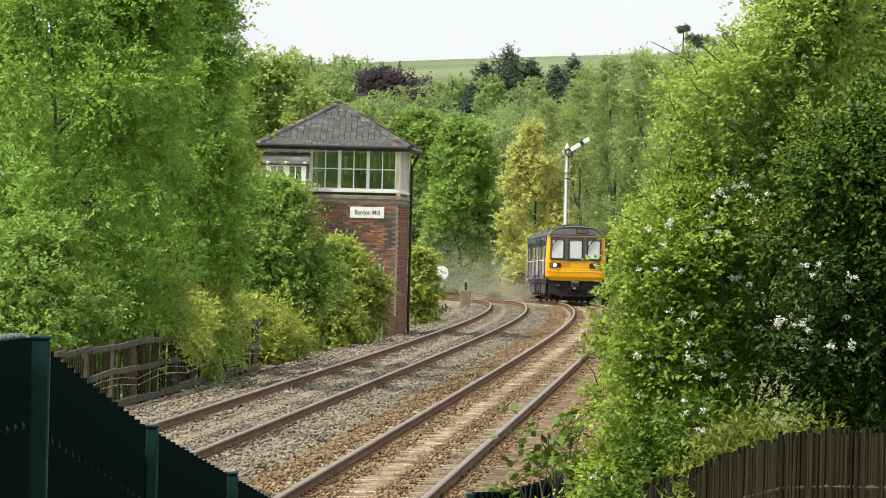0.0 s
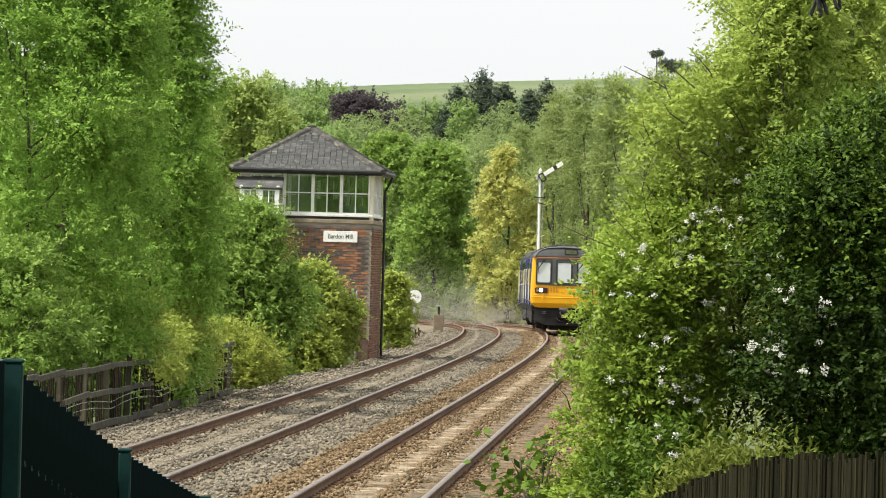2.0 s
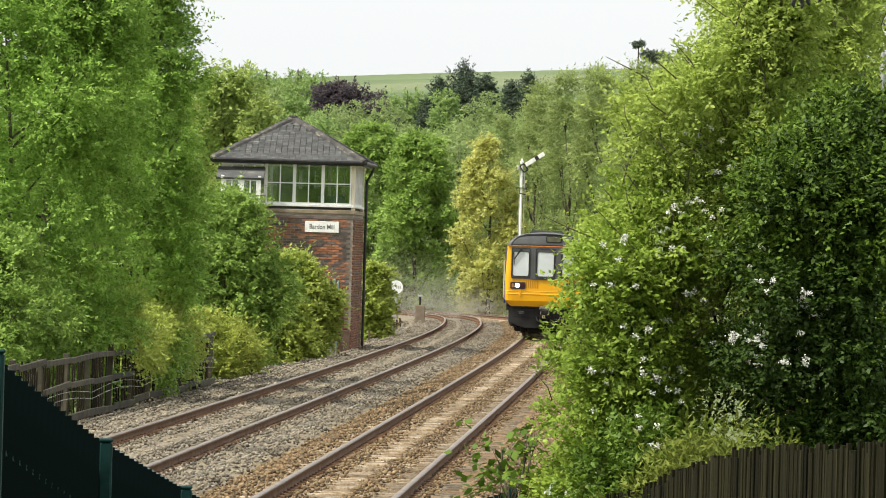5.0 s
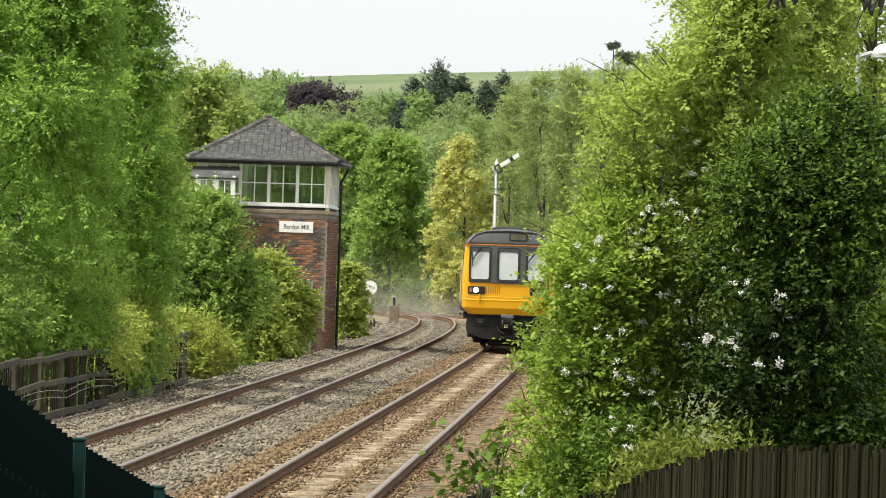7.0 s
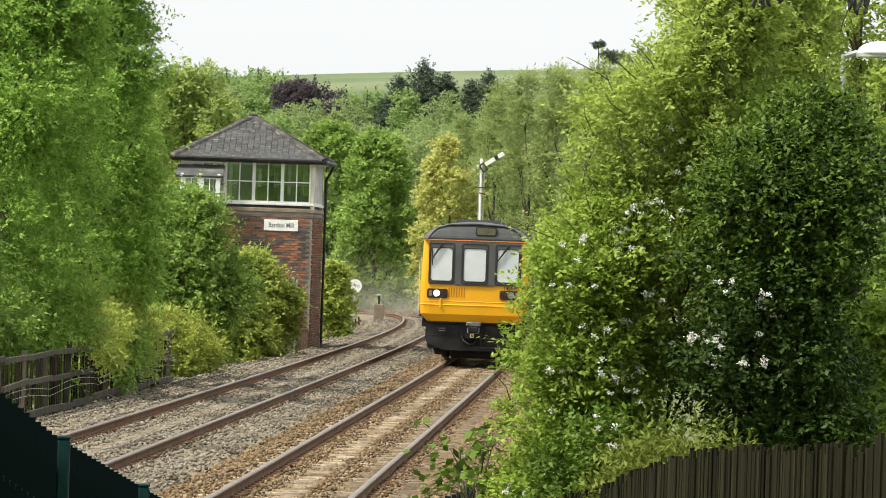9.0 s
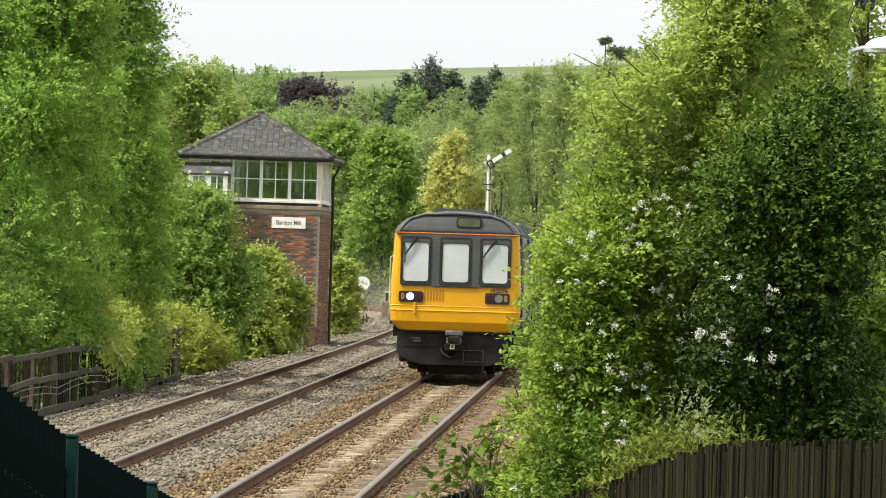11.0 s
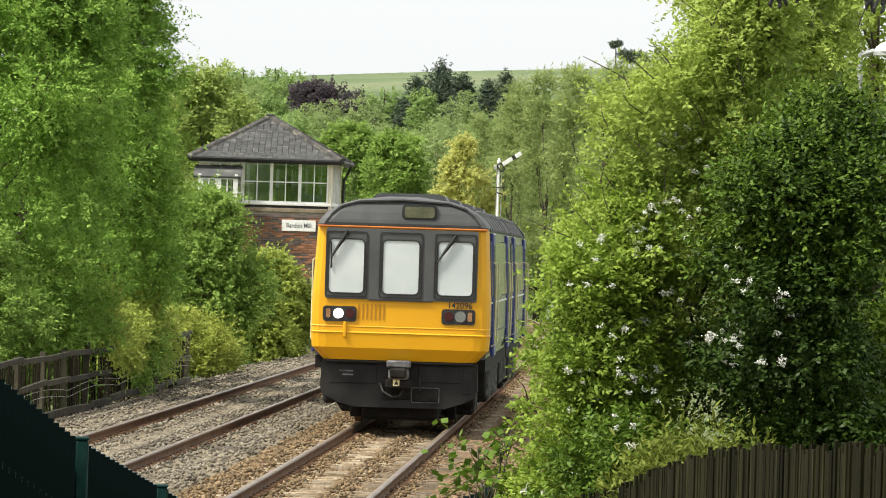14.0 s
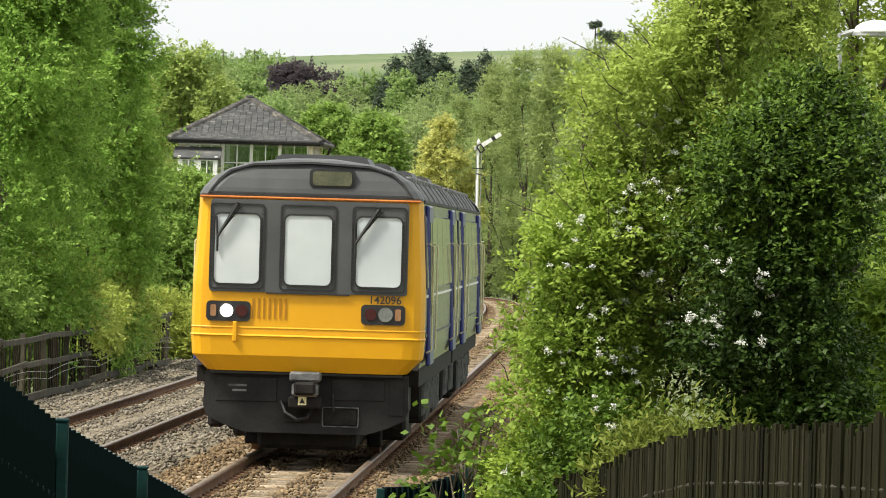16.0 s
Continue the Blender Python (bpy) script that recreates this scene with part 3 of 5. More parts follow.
tree("tree", "tall leafy tree behind the willow", "tree", (-10.2, 200, -0.5), 11.5, 3.0, 1.0, 0.18, L_WILLOW, 20, 80, 2600, 15, 0.5, 0.25, 0.22, 0.4)

# woodland beyond the bend
tree("tree", "full green sycamore at the edge of the wood", "tree", (1.3, 412, -1.4), 11.6, 3.3, 0.1, 0.28, L_EDGE, 30, 80, 3200, 12, 0.6, 0.15, 0.22, 0.5)
tree("tree", "bright green maple at the edge of the wood", "tree", (-2.0, 425, -1.4), 12.2, 3.4, 0.1, 0.28, L_EDGE, 31, 80, 3200, 12, 0.6, 0.2, 0.22, 0.5)
tree("tree", "golden-leaved tree beside the signal post", "tree", (5.7, 398, -1.2), 10.9, 2.5, 0.4, 0.22, L_GOLD, 32, 80, 2800, 12, 0.55, 0.15, 0.2, 0.4)
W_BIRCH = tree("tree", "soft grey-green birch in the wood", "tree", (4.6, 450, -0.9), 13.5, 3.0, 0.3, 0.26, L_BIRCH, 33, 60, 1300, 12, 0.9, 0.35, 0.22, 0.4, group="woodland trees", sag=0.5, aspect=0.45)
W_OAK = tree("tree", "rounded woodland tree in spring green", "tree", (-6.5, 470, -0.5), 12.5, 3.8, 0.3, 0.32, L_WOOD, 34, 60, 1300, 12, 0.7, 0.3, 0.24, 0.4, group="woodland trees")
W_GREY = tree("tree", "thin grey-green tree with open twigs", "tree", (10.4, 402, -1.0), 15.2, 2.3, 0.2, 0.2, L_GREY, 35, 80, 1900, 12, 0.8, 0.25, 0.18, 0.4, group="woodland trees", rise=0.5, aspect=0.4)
rng = random.Random(5)
for y, n, kinds in ((445, 7, (0, 1, 0)), (490, 9, (0, 0, 1)), (545, 10, (1, 0, 0)), (610, 11, (0, 1, 0)), (680, 11, (0, 0, 1)), (735, 12, (0, 1, 0))):
    for i in range(n):
        d = y + rng.uniform(-18, 18)
        x = (-0.036 + 0.082 * (i + rng.uniform(0.2, 0.8)) / n) * d
        if y < 500 and 0.004 * d < x < 0.0165 * d:
            continue
        copy_thing((W_BIRCH, W_OAK)[kinds[i % 3]], pose(x, d, ground_height(x, d) - 0.3, 0, 0, rng.uniform(0, 360)) @ Matrix.Scale(rng.uniform(0.78, 1.08) * (1.0 if y < 650 else 1.08), 4))
for x, y, s in ((8.9, 415, 0.95), (12.6, 398, 1.04), (14.6, 392, 1.06), (16.6, 396, 1.08), (9.6, 440, 1.04), (13.4, 440, 1.12), (18.5, 405, 1.1), (7.4, 455, 0.9)):
    copy_thing(W_GREY, pose(x, y, ground_height(x, y) - 0.2, 0, 0, rng.uniform(0, 360)) @ Matrix.Scale(s, 4))
for x, y, s in ((-9.5, 330, 0.8), (-12.0, 380, 0.9), (-14.0, 560, 1.1)):
    copy_thing(W_OAK, pose(x, y, ground_height(x, y), 0, 0, rng.uniform(0, 360)) @ Matrix.Scale(s, 4))


def far_tree(name, label, x, y, top, blobs, leaf, mat, seed, twigs, spread=0.8):
    """A tree of the far slope, its crown set bough by bough."""
    g = float(ground_height(x, y))
    rng = np.random.default_rng(seed)
    t = thing(name, label, "tree", pose(x, y, g))
    h = top - g
    b = [(bx, by, bz * h, rx, rx, rz) for bx, by, bz, rx, rz in blobs]
    part("trunk", bar([(0, 0, -0.3), (0, 0, h * 0.5), (0, 0, h * 0.92)], [0.22, 0.16, 0.05], 7), M_BARK, t)
    part("crown", foliage("crown", rng, b, twigs, 12, leaf, spread, mat, 0.4, rise=0.1), mat, t)


def round_crown(w, seed):
    rr = random.Random(seed)
    return [(rr.uniform(-1, 1) * w * 0.75, rr.uniform(-1, 1) * w * 0.6, rr.uniform(0.45, 0.84), w * rr.uniform(0.28, 0.45), w * rr.uniform(0.26, 0.4)) for _ in range(26)]


def fir_crown(w, seed, tiers=10):
    """Flat boughs that reach out in tiers, long below and short at the tip."""
    rr = random.Random(seed)
    out = []
    for k in range(tiers):
        f = k / (tiers - 1)
        r = w * (1 - f) ** 0.62 * rr.uniform(0.75, 1.1)
        for j in range(6):
            a = j * 1.05 + rr.uniform(-0.4, 0.4)
            for g in (0.25, 0.55, 0.85):
                out.append((math.cos(a) * r * g, math.sin(a) * r * g, 0.62 + 0.36 * f + 0.02 * g + rr.uniform(-0.008, 0.008), 0.14 + r * 0.2, 0.24))
    return out


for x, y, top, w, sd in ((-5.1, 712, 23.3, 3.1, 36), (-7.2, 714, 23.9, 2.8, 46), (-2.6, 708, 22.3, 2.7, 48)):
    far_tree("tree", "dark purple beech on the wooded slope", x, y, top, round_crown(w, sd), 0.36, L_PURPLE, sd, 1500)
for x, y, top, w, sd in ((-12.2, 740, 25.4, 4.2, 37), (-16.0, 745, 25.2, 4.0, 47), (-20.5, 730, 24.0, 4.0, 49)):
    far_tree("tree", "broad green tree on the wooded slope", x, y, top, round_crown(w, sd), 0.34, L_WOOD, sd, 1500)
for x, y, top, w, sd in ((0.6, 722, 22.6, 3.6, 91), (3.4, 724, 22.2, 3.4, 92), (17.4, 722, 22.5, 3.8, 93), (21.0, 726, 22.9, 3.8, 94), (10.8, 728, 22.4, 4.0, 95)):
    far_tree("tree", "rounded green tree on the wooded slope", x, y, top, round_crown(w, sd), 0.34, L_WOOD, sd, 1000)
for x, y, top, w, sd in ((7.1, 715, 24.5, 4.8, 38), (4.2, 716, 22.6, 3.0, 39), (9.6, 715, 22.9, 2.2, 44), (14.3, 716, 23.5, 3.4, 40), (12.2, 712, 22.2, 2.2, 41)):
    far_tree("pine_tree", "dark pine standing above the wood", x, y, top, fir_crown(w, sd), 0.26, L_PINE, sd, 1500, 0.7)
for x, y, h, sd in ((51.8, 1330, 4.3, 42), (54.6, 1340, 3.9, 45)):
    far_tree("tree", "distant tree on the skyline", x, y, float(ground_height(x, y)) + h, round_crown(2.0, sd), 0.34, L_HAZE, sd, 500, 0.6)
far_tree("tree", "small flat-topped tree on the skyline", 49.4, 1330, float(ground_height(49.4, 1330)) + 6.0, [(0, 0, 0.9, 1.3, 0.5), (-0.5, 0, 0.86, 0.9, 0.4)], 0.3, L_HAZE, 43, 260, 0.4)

# hawthorn, maple and shrubs by the platform ramp
def blossom(host, seed, count, blobs, box):
    """Flat heads of small white flowers on the outer boughs between x0, x1, z0, z1."""
    rng = np.random.default_rng(seed)
    b = np.asarray(blobs)
    b = b[(b[:, 0] > box[0]) & (b[:, 0] < box[1]) & (b[:, 2] > box[2]) & (b[:, 2] < box[3]) & (b[:, 1] < 0.25)]
    heads = []
    for _ in range(count):
        q = b[rng.integers(len(b))]
        d = np.array([rng.normal(0, 0.6), -1.0, rng.normal(0.35, 0.4)])
        d /= np.linalg.norm(d)
        c = q[:3] + d * q[3:] * rng.uniform(1.0, 1.3) + np.array([0, -0.14, 0.03])
        heads += [c + rng.normal(0, 1, 3) * np.array([0.045, 0.03, 0.022]) for _ in range(rng.integers(1, 4))]
    part("blossom", leaves("blossom", np.array(heads), 0.015, L_BLOSSOM, seed, 22, 0.012, aspect=0.9, kite=True), L_BLOSSOM, host, "clusters of white blossom")


rng = np.random.default_rng(50)
haw_b = filled(rng, 130, ((0.4, -0.5), (1.6, -0.42), (2.4, -0.5), (3.1, -0.55), (3.7, -0.3), (4.1, 0.05)), 0.74, 0.6, 0.2)
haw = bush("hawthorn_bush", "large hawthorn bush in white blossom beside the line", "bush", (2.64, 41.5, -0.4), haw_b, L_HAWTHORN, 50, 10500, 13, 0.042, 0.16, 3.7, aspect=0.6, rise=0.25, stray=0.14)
# Sunlit top of the same bush, put in as a lighter leaf colour
top_b = [q for q in haw_b if q[2] > 3.05 or (q[0] < -0.3 and q[2] > 2.2)]
part("young_growth", foliage("young_growth", np.random.default_rng(64), top_b, 2600, 12, 0.043, 0.24, L_LOW, 0.9, rise=0.5, stray=0.2), L_LOW, haw, "brighter green shoots, coloured as sunlit")
blossom(haw, 71, 26, haw_b, (-0.7, 0.05, 1.8, 3.5))
rng = np.random.default_rng(51)
map_b = filled(rng, 120, ((2.3, -0.95), (3.1, -0.78), (3.7, -0.66), (4.15, -0.55), (4.45, -0.2), (5.0, 0.1)), 0.75, 0.5, 0.17)
map_t = bush("tree", "young maple with pale spring leaves beside the hawthorn", "tree", (2.02, 42.6, -0.4), map_b, L_SPRING, 51, 7000, 13, 0.042, 0.18, 4.6, stems=150, rise=0.4, stray=0.16, aspect=0.5)
blossom(map_t, 74, 34, map_b, (-1.0, 0.3, 2.3, 3.9))
rng = np.random.default_rng(63)
bush("tree", "leafy maple rising behind the hawthorn", "tree", (2.95, 46.5, -0.4), filled(rng, 120, ((3.0, -1.0), (4.4, -0.9), (5.0, -0.85), (5.6, -0.8), (6.6, -0.4)), 0.55, 0.6, 0.2), L_SPRING, 63, 6600, 13, 0.046, 0.2, 6.0, stems=80, rise=0.35, stray=0.15, aspect=0.5)
rng = np.random.default_rng(52)
sp_b = filled(rng, 110, ((0.9, -0.52), (1.6, -0.62), (2.3, -0.52), (2.8, -0.42), (3.3, -0.3), (3.6, -0.1)), 0.56, 0.5, 0.17)
sp = bush("shrub", "leafy hawthorn shrub spilling towards the rails", "shrub", (1.52, 42.3, -0.4), sp_b, L_MID, 52, 7000, 13, 0.044, 0.19, 2.9, stems=60, rise=0.25, stray=0.16)
blossom(sp, 72, 64, sp_b, (-0.7, 0.8, 1.0, 3.4))
rng = np.random.default_rng(53)
lo_b = filled(rng, 70, ((0.2, -0.5), (1.1, -0.52), (1.6, -0.3), (1.95, 0.0)), 0.75, 0.45, 0.16)
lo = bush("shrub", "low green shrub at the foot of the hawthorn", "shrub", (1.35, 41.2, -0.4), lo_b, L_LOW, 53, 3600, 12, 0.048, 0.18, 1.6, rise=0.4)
blossom(lo, 73, 9, lo_b, (-0.6, 0.6, 1.2, 2.0))
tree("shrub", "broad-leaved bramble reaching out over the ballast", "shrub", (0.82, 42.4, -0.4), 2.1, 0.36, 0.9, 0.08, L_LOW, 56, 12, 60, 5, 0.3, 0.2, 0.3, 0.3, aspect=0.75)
rng = np.random.default_rng(54)
bush("grass_clump", "tall yellowing grass and weeds above the board fence", "grass", (2.12, 39.3, -0.4), [(0.4 * a, 0.4 * e, 1.58 + 0.3 * h - 0.3 * abs(a), 0.16, 0.16, 0.16) for a, e, h in rng.uniform((-1, -1, 0), (1, 1, 1), (40, 3))], L_WEED, 54, 1500, 12, 0.07, 0.3, 1.4, rise=1.2, sag=0.1, aspect=0.28)
tree("tree", "pale leafy tree behind the hawthorn", "tree", (5.3, 66, -0.4), 9.2, 2.1, 0.3, 0.09, L_SPRING, 55, 120, 5000, 14, 0.35, 0.12, 0.2, 0.5)
tree("shrub", "broad-leaved shrub behind the board fence", "shrub", (3.6, 43.5, -0.4), 2.9, 0.5, 0.0, 0.065, L_MID, 57, 50, 1700, 12, 0.25, 0.3, 0.24, 0.5)
tree("tree", "pale leafy sapling in front of the lamp post", "tree", (4.55, 52, -0.4), 4.3, 0.75, 0.1, 0.07, L_LOW, 58, 70, 2600, 13, 0.3, 0.1, 0.24, 0.5)
tree("shrub", "low green shrub against the foot of the signal box", "shrub", (-3.3, 177, -0.45), 1.7, 1.0, 0.0, 0.12, L_SHRUB, 59, 40, 1800, 14, 0.35, 0.2, 0.28, 0.5)


def overhang():
    """A tree beside the platform whose bare-tipped limb hangs into the view."""
    t = thing("tree", "dark overhanging limb of a lineside tree", "tree", pose(4.9, 40, -0.4))
    part("trunk", bar([(0, 0, -0.3), (-0.05, 0, 2.5), (-0.1, 0, 5.4)], [0.16, 0.12, 0.05], 8), M_BARK, t)
    limb = part("limb", bar([(-0.08, 0, 4.5), (-0.9, 0, 4.95), (-1.75, 0, 4.98), (-2.5, 0, 4.86)], [0.06, 0.04, 0.025, 0.008], 7), M_BARK, t)
    rng = random.Random(9)
    for x, z, n in ((-1.8, 4.92, 9), (-2.35, 4.9, 7), (-1.2, 4.95, 4)):
        for _ in range(n):
            a = Vector((x + rng.uniform(-0.06, 0.06), rng.uniform(-0.05, 0.05), z))
            e = a + Vector((rng.uniform(-0.05, 0.05), rng.uniform(-0.04, 0.04), -rng.uniform(0.08, 0.24 if x > -2 else 0.14)))
            part("twig", bar([a, a.lerp(e, 0.5) + Vector((rng.uniform(-0.03, 0.03), 0, 0)), e, e + Vector((rng.uniform(-0.02, 0.02), 0, -0.02))], [0.016, 0.011, 0.014, 0.006], 6), M_BLACK, limb)
    spray = part("leaf_spray", leaves("leaf_spray", np.array([(-1.93, 0, 4.78), (-1.6, 0, 4.9), (-1.2, 0, 4.95)]), 0.1, L_MID, 61, 6, 0.05, kite=True), L_MID, t)
    tagged(spray, kind="stuff")


overhang()


# ---- the two-car train ----
M_YELLOW = material("warning_yellow_paint", [(0.68, 0.33, 0.004), (0.74, 0.37, 0.006)], 0.4, 1.2, 40, 0.0, spec=0.4, grain=0.02)
M_CAB_GREY = material("dark_grey_paint", [(0.062, 0.065, 0.066), (0.085, 0.088, 0.088)], 0.5, 2, 50, 0.0, grain=0.05)
M_ROOF_GREY = material("dusty_roof_grey", [(0.05, 0.052, 0.054), (0.1, 0.1, 0.098)], 0.6, 1.3, 30, 0.1)
M_RUBBER = material("black_rubber", [(0.014, 0.014, 0.015), (0.025, 0.025, 0.025)], 0.6, 6, 50, 0.1)
# Pale base colour stands for the blinds and for sky mirrored in the glass
M_CAB_GLASS = material("windscreen_blind_and_sky", [(0.5, 0.55, 0.56), (0.6, 0.64, 0.64)], 0.1, 1.1, 3, 0.0, spec=0.7, grain=0.03)
M_SIDE_GLASS = material("dark_coach_glass", [(0.02, 0.022, 0.03), (0.045, 0.045, 0.06)], 0.06, 1.0, 5, 0.0, spec=0.8)
M_LILAC = material("grey_lilac_coach_paint", [(0.075, 0.075, 0.1), (0.11, 0.107, 0.135)], 0.2, 0.8, 30, 0.0, spec=0.6, grain=0.04)
M_BLUE = material("royal_blue_paint", [(0.012, 0.018, 0.15), (0.02, 0.03, 0.2)], 0.3, 1, 40, 0.02, spec=0.6)
M_UNDER = material("oily_underframe", [(0.008, 0.0075, 0.007), (0.022, 0.019, 0.017)], 0.7, 3, 40, 0.3, spec=0.15)
M_VALANCE = material("black_valance_paint", [(0.011, 0.011, 0.0115), (0.026, 0.025, 0.024)], 0.6, 2.5, 40, 0.1, spec=0.2)
M_COUPLER = material("worn_steel", [(0.07, 0.07, 0.072), (0.2, 0.2, 0.2)], 0.5, 9, 60, 0.3, metal=0.4)
M_ORANGE = material("orange_cantrail_paint", [(0.45, 0.13, 0.02), (0.5, 0.16, 0.03)], 0.5, 3, 30, 0.0)
M_SLOT = material("shaded_yellow_slot", [(0.36, 0.16, 0.004), (0.42, 0.19, 0.005)], 0.6, 3, 30, 0.0)
M_RED_LENS = material("red_lens", [(0.05, 0.008, 0.007), (0.07, 0.012, 0.01)], 0.15, 3, 30, 0.0)
M_CLEAR_LENS = material("clear_lens", [(0.2, 0.21, 0.2), (0.28, 0.3, 0.28)], 0.1, 3, 30, 0.0, metal=0.3)
M_AMBER_LENS = material("amber_lens", [(0.26, 0.13, 0.06), (0.36, 0.2, 0.1)], 0.15, 3, 30, 0.0)
M_HEADLIGHT = glow("lit_headlamp", (1.0, 0.9, 0.76), 3.0)
M_GRAB = material("cream_grab_rail_paint", [(0.62, 0.56, 0.3), (0.72, 0.66, 0.4)], 0.4, 3, 30, 0.0)
M_LABEL_YELLOW = material("warning_label", [(0.75, 0.68, 0.35), (0.8, 0.74, 0.45)], 0.5, 3, 30, 0.0)
M_DESTINATION = material("unlit_destination_blind", [(0.07, 0.075, 0.04), (0.12, 0.12, 0.07)], 0.15, 3, 30, 0.0)


def text(name, words, size, mat, parent, m, label="", wide=1.0):
    cu = bpy.data.curves.new(name, "FONT")
    cu.body, cu.size, cu.extrude, cu.align_x, cu.align_y = words, size, 0.002, "CENTER", "CENTER"
    cu.offset = 0.0015
    cu.materials.append(mat)
    ob = new(name, cu)
    ob.parent, ob.matrix_basis = parent, m @ Matrix.Diagonal((wide, 1, 1, 1))
    return tagged(ob, label)


def rows_shell(bm, rows, back, cut=0.12, tilt=0.2):
    """A nose drawn up through plan outlines: rows of (z, half width, front)."""
    rings = []
    for z, w, f in rows:
        plan = [(w, back), (w, f - tilt), (w - cut * 0.35, f - tilt * 0.35), (w - cut, f - 0.02), (w - cut * 2, f), (-w + cut * 2, f), (-w + cut, f - 0.02), (-w + cut * 0.35, f - tilt * 0.35), (-w, f - tilt), (-w, back)]
        rings.append([bm.verts.new((x, y, z)) for x, y in plan])
    for a, b in zip(rings, rings[1:]):
        for i in range(len(a) - 1):
            bm.faces.new((a[i], b[i], b[i + 1], a[i + 1]))
    return rings


def disc(x, z, r, y0, y1, sides=16):
    bm = bmesh.new()
    loft(bm, [(x + r * math.cos(i * math.tau / sides), z + r * math.sin(i * math.tau / sides)) for i in range(sides)], y0, y1)
    return bm


def railcar():
    car = thing("railcar", "yellow-fronted diesel railcar with dark grey roof on the near track", "train", group="cars of the train")
    half = [(1.33, 1.1), (1.39, 1.32), (1.4, 1.6), (1.395, 2.1), (1.335, 3.14)]
    arch = [(1.335, 3.14), (1.29, 3.22), (1.18, 3.37), (0.97, 3.49), (0.6, 3.58), (0.2, 3.615)]
    # body side skins, floor and inner end
    bm = bmesh.new()
    loft(bm, half + [(-x, z) for x, z in half[::-1]], -7.7, 7.3)
    body = part("body", bm, M_LILAC, car, "grey-lilac coach sides with a dark window band")
    bm = bmesh.new()
    loft(bm, arch + [(-x, z) for x, z in arch[::-1]], -7.7, 7.25)
    roof = part("roof", bm, M_ROOF_GREY, car, "dusty dark grey curved roof")
    for y in (-6.2, -4.6, -2.4, -0.2, 2.0, 4.2, 6.1):
        bm = bmesh.new()
        rib = [(x * 1.006, z + 0.012) for x, z in arch]
        loft(bm, rib + [(-x, z) for x, z in rib[::-1]], y, y + 0.05)
        part("roof_rib", bm, M_ROOF_GREY, roof)
    for y, ln, w in ((4.3, 1.7, 0.62), (1.0, 1.3, 0.5), (-3.6, 1.9, 0.62)):
        bm = bmesh.new()
        out = [(w, 3.55), (w * 0.9, 3.67), (w * 0.75, 3.7), (-w * 0.75, 3.7), (-w * 0.9, 3.67), (-w, 3.55)]
        loft(bm, out, y - ln / 2, y + ln / 2)
        part("roof_pod", bm, M_CAB_GREY, roof)
    for sx in (-1, 1):
        for y in np.arange(-6.6, 6.4, 0.62):
            part("roof_vent", block(sx * 1.12 - 0.05, sx * 1.12 + 0.05, y, y + 0.3, 3.36, 3.45, bevel=0.02), M_COUPLER, roof)
        part("gutter_strip", block(sx * 1.34 - 0.02, sx * 1.34 + 0.02, -7.65, 7.2, 3.12, 3.16), M_RUBBER, body)
        # windows between the doors
        for y0, y1 in ((-7.3, -5.85), (-4.05, -1.9), (-1.85, 0.3), (0.35, 2.5), (2.55, 4.7), (6.45, 7.05)):
            m = pose(0, 0, 0)
            bm = bmesh.new()
            slab(bm, -0.02, 0.02, y0, y1, 2.08, 2.98, bevel=0.015, m=pose(sx * 1.378, 0, 0) @ Matrix.Translation((0, 0, 2.5)) @ Matrix.Rotation(-sx * 0.052, 4, "Y") @ Matrix.Translation((0, 0, -2.5)))
            part("window", bm, M_SIDE_GLASS, body, "dark tinted coach window")
        for y0, y1 in ((4.85, 6.35), (-5.7, -4.2)):
            bm = bmesh.new()
            slab(bm, -0.03, 0.03, y0, y1, 1.14, 3.1, bevel=0.02, m=pose(sx * 1.395, 0, 0) @ Matrix.Translation((0, 0, 2.0)) @ Matrix.Rotation(-sx * 0.03, 4, "Y") @ Matrix.Translation((0, 0, -2.0)))
            door = part("door", bm, M_BLUE, car, "royal blue folding passenger door")
            for a in (y0 + 0.12, (y0 + y1) / 2 + 0.06):
                bm = bmesh.new()
                slab(bm, -0.01, 0.01, a, a + 0.5, 1.75, 2.9, m=pose(sx * 1.425, 0, 0) @ Matrix.Translation((0, 0, 2.0)) @ Matrix.Rotation(-sx * 0.03, 4, "Y") @ Matrix.Translation((0, 0, -2.0)))
                part("door_glass", bm, M_SIDE_GLASS, door)
            for a in (y0 - 0.06, y1 + 0.06):
                part("grab_rail", bar([(sx * 1.4, a, 1.3), (sx * 1.46, a, 1.34), (sx * 1.46, a, 2.6), (sx * 1.4, a, 2.64)], 0.012, 6), M_GRAB, door, "cream grab rail")
        part("waist_line", block(sx * 1.404 - 0.004, sx * 1.404 + 0.004, -7.65, 7.1, 1.98, 2.01), M_WHITE, body)
        part("panel_seam", block(sx * 1.402 - 0.004, sx * 1.402 + 0.004, -7.65, 7.1, 1.5, 1.53), M_CAB_GREY, body)
        part("sole_bar", block(sx * 1.28 - 0.06, sx * 1.28 + 0.06, -7.6, 7.2, 0.9, 1.12), M_UNDER, body)
    # yellow nose and grey dome
    bm = bmesh.new()
    rings = rows_shell(bm, [(1.05, 1.2, 7.62), (1.24, 1.385, 7.74), (1.46, 1.402, 7.755), (1.475, 1.412, 7.768), (1.495, 1.4, 7.752), (1.56, 1.4, 7.75), (1.57, 1.408, 7.758), (1.585, 1.4, 7.75), (2.1, 1.397, 7.745), (3.14, 1.34, 7.705)], 7.1)
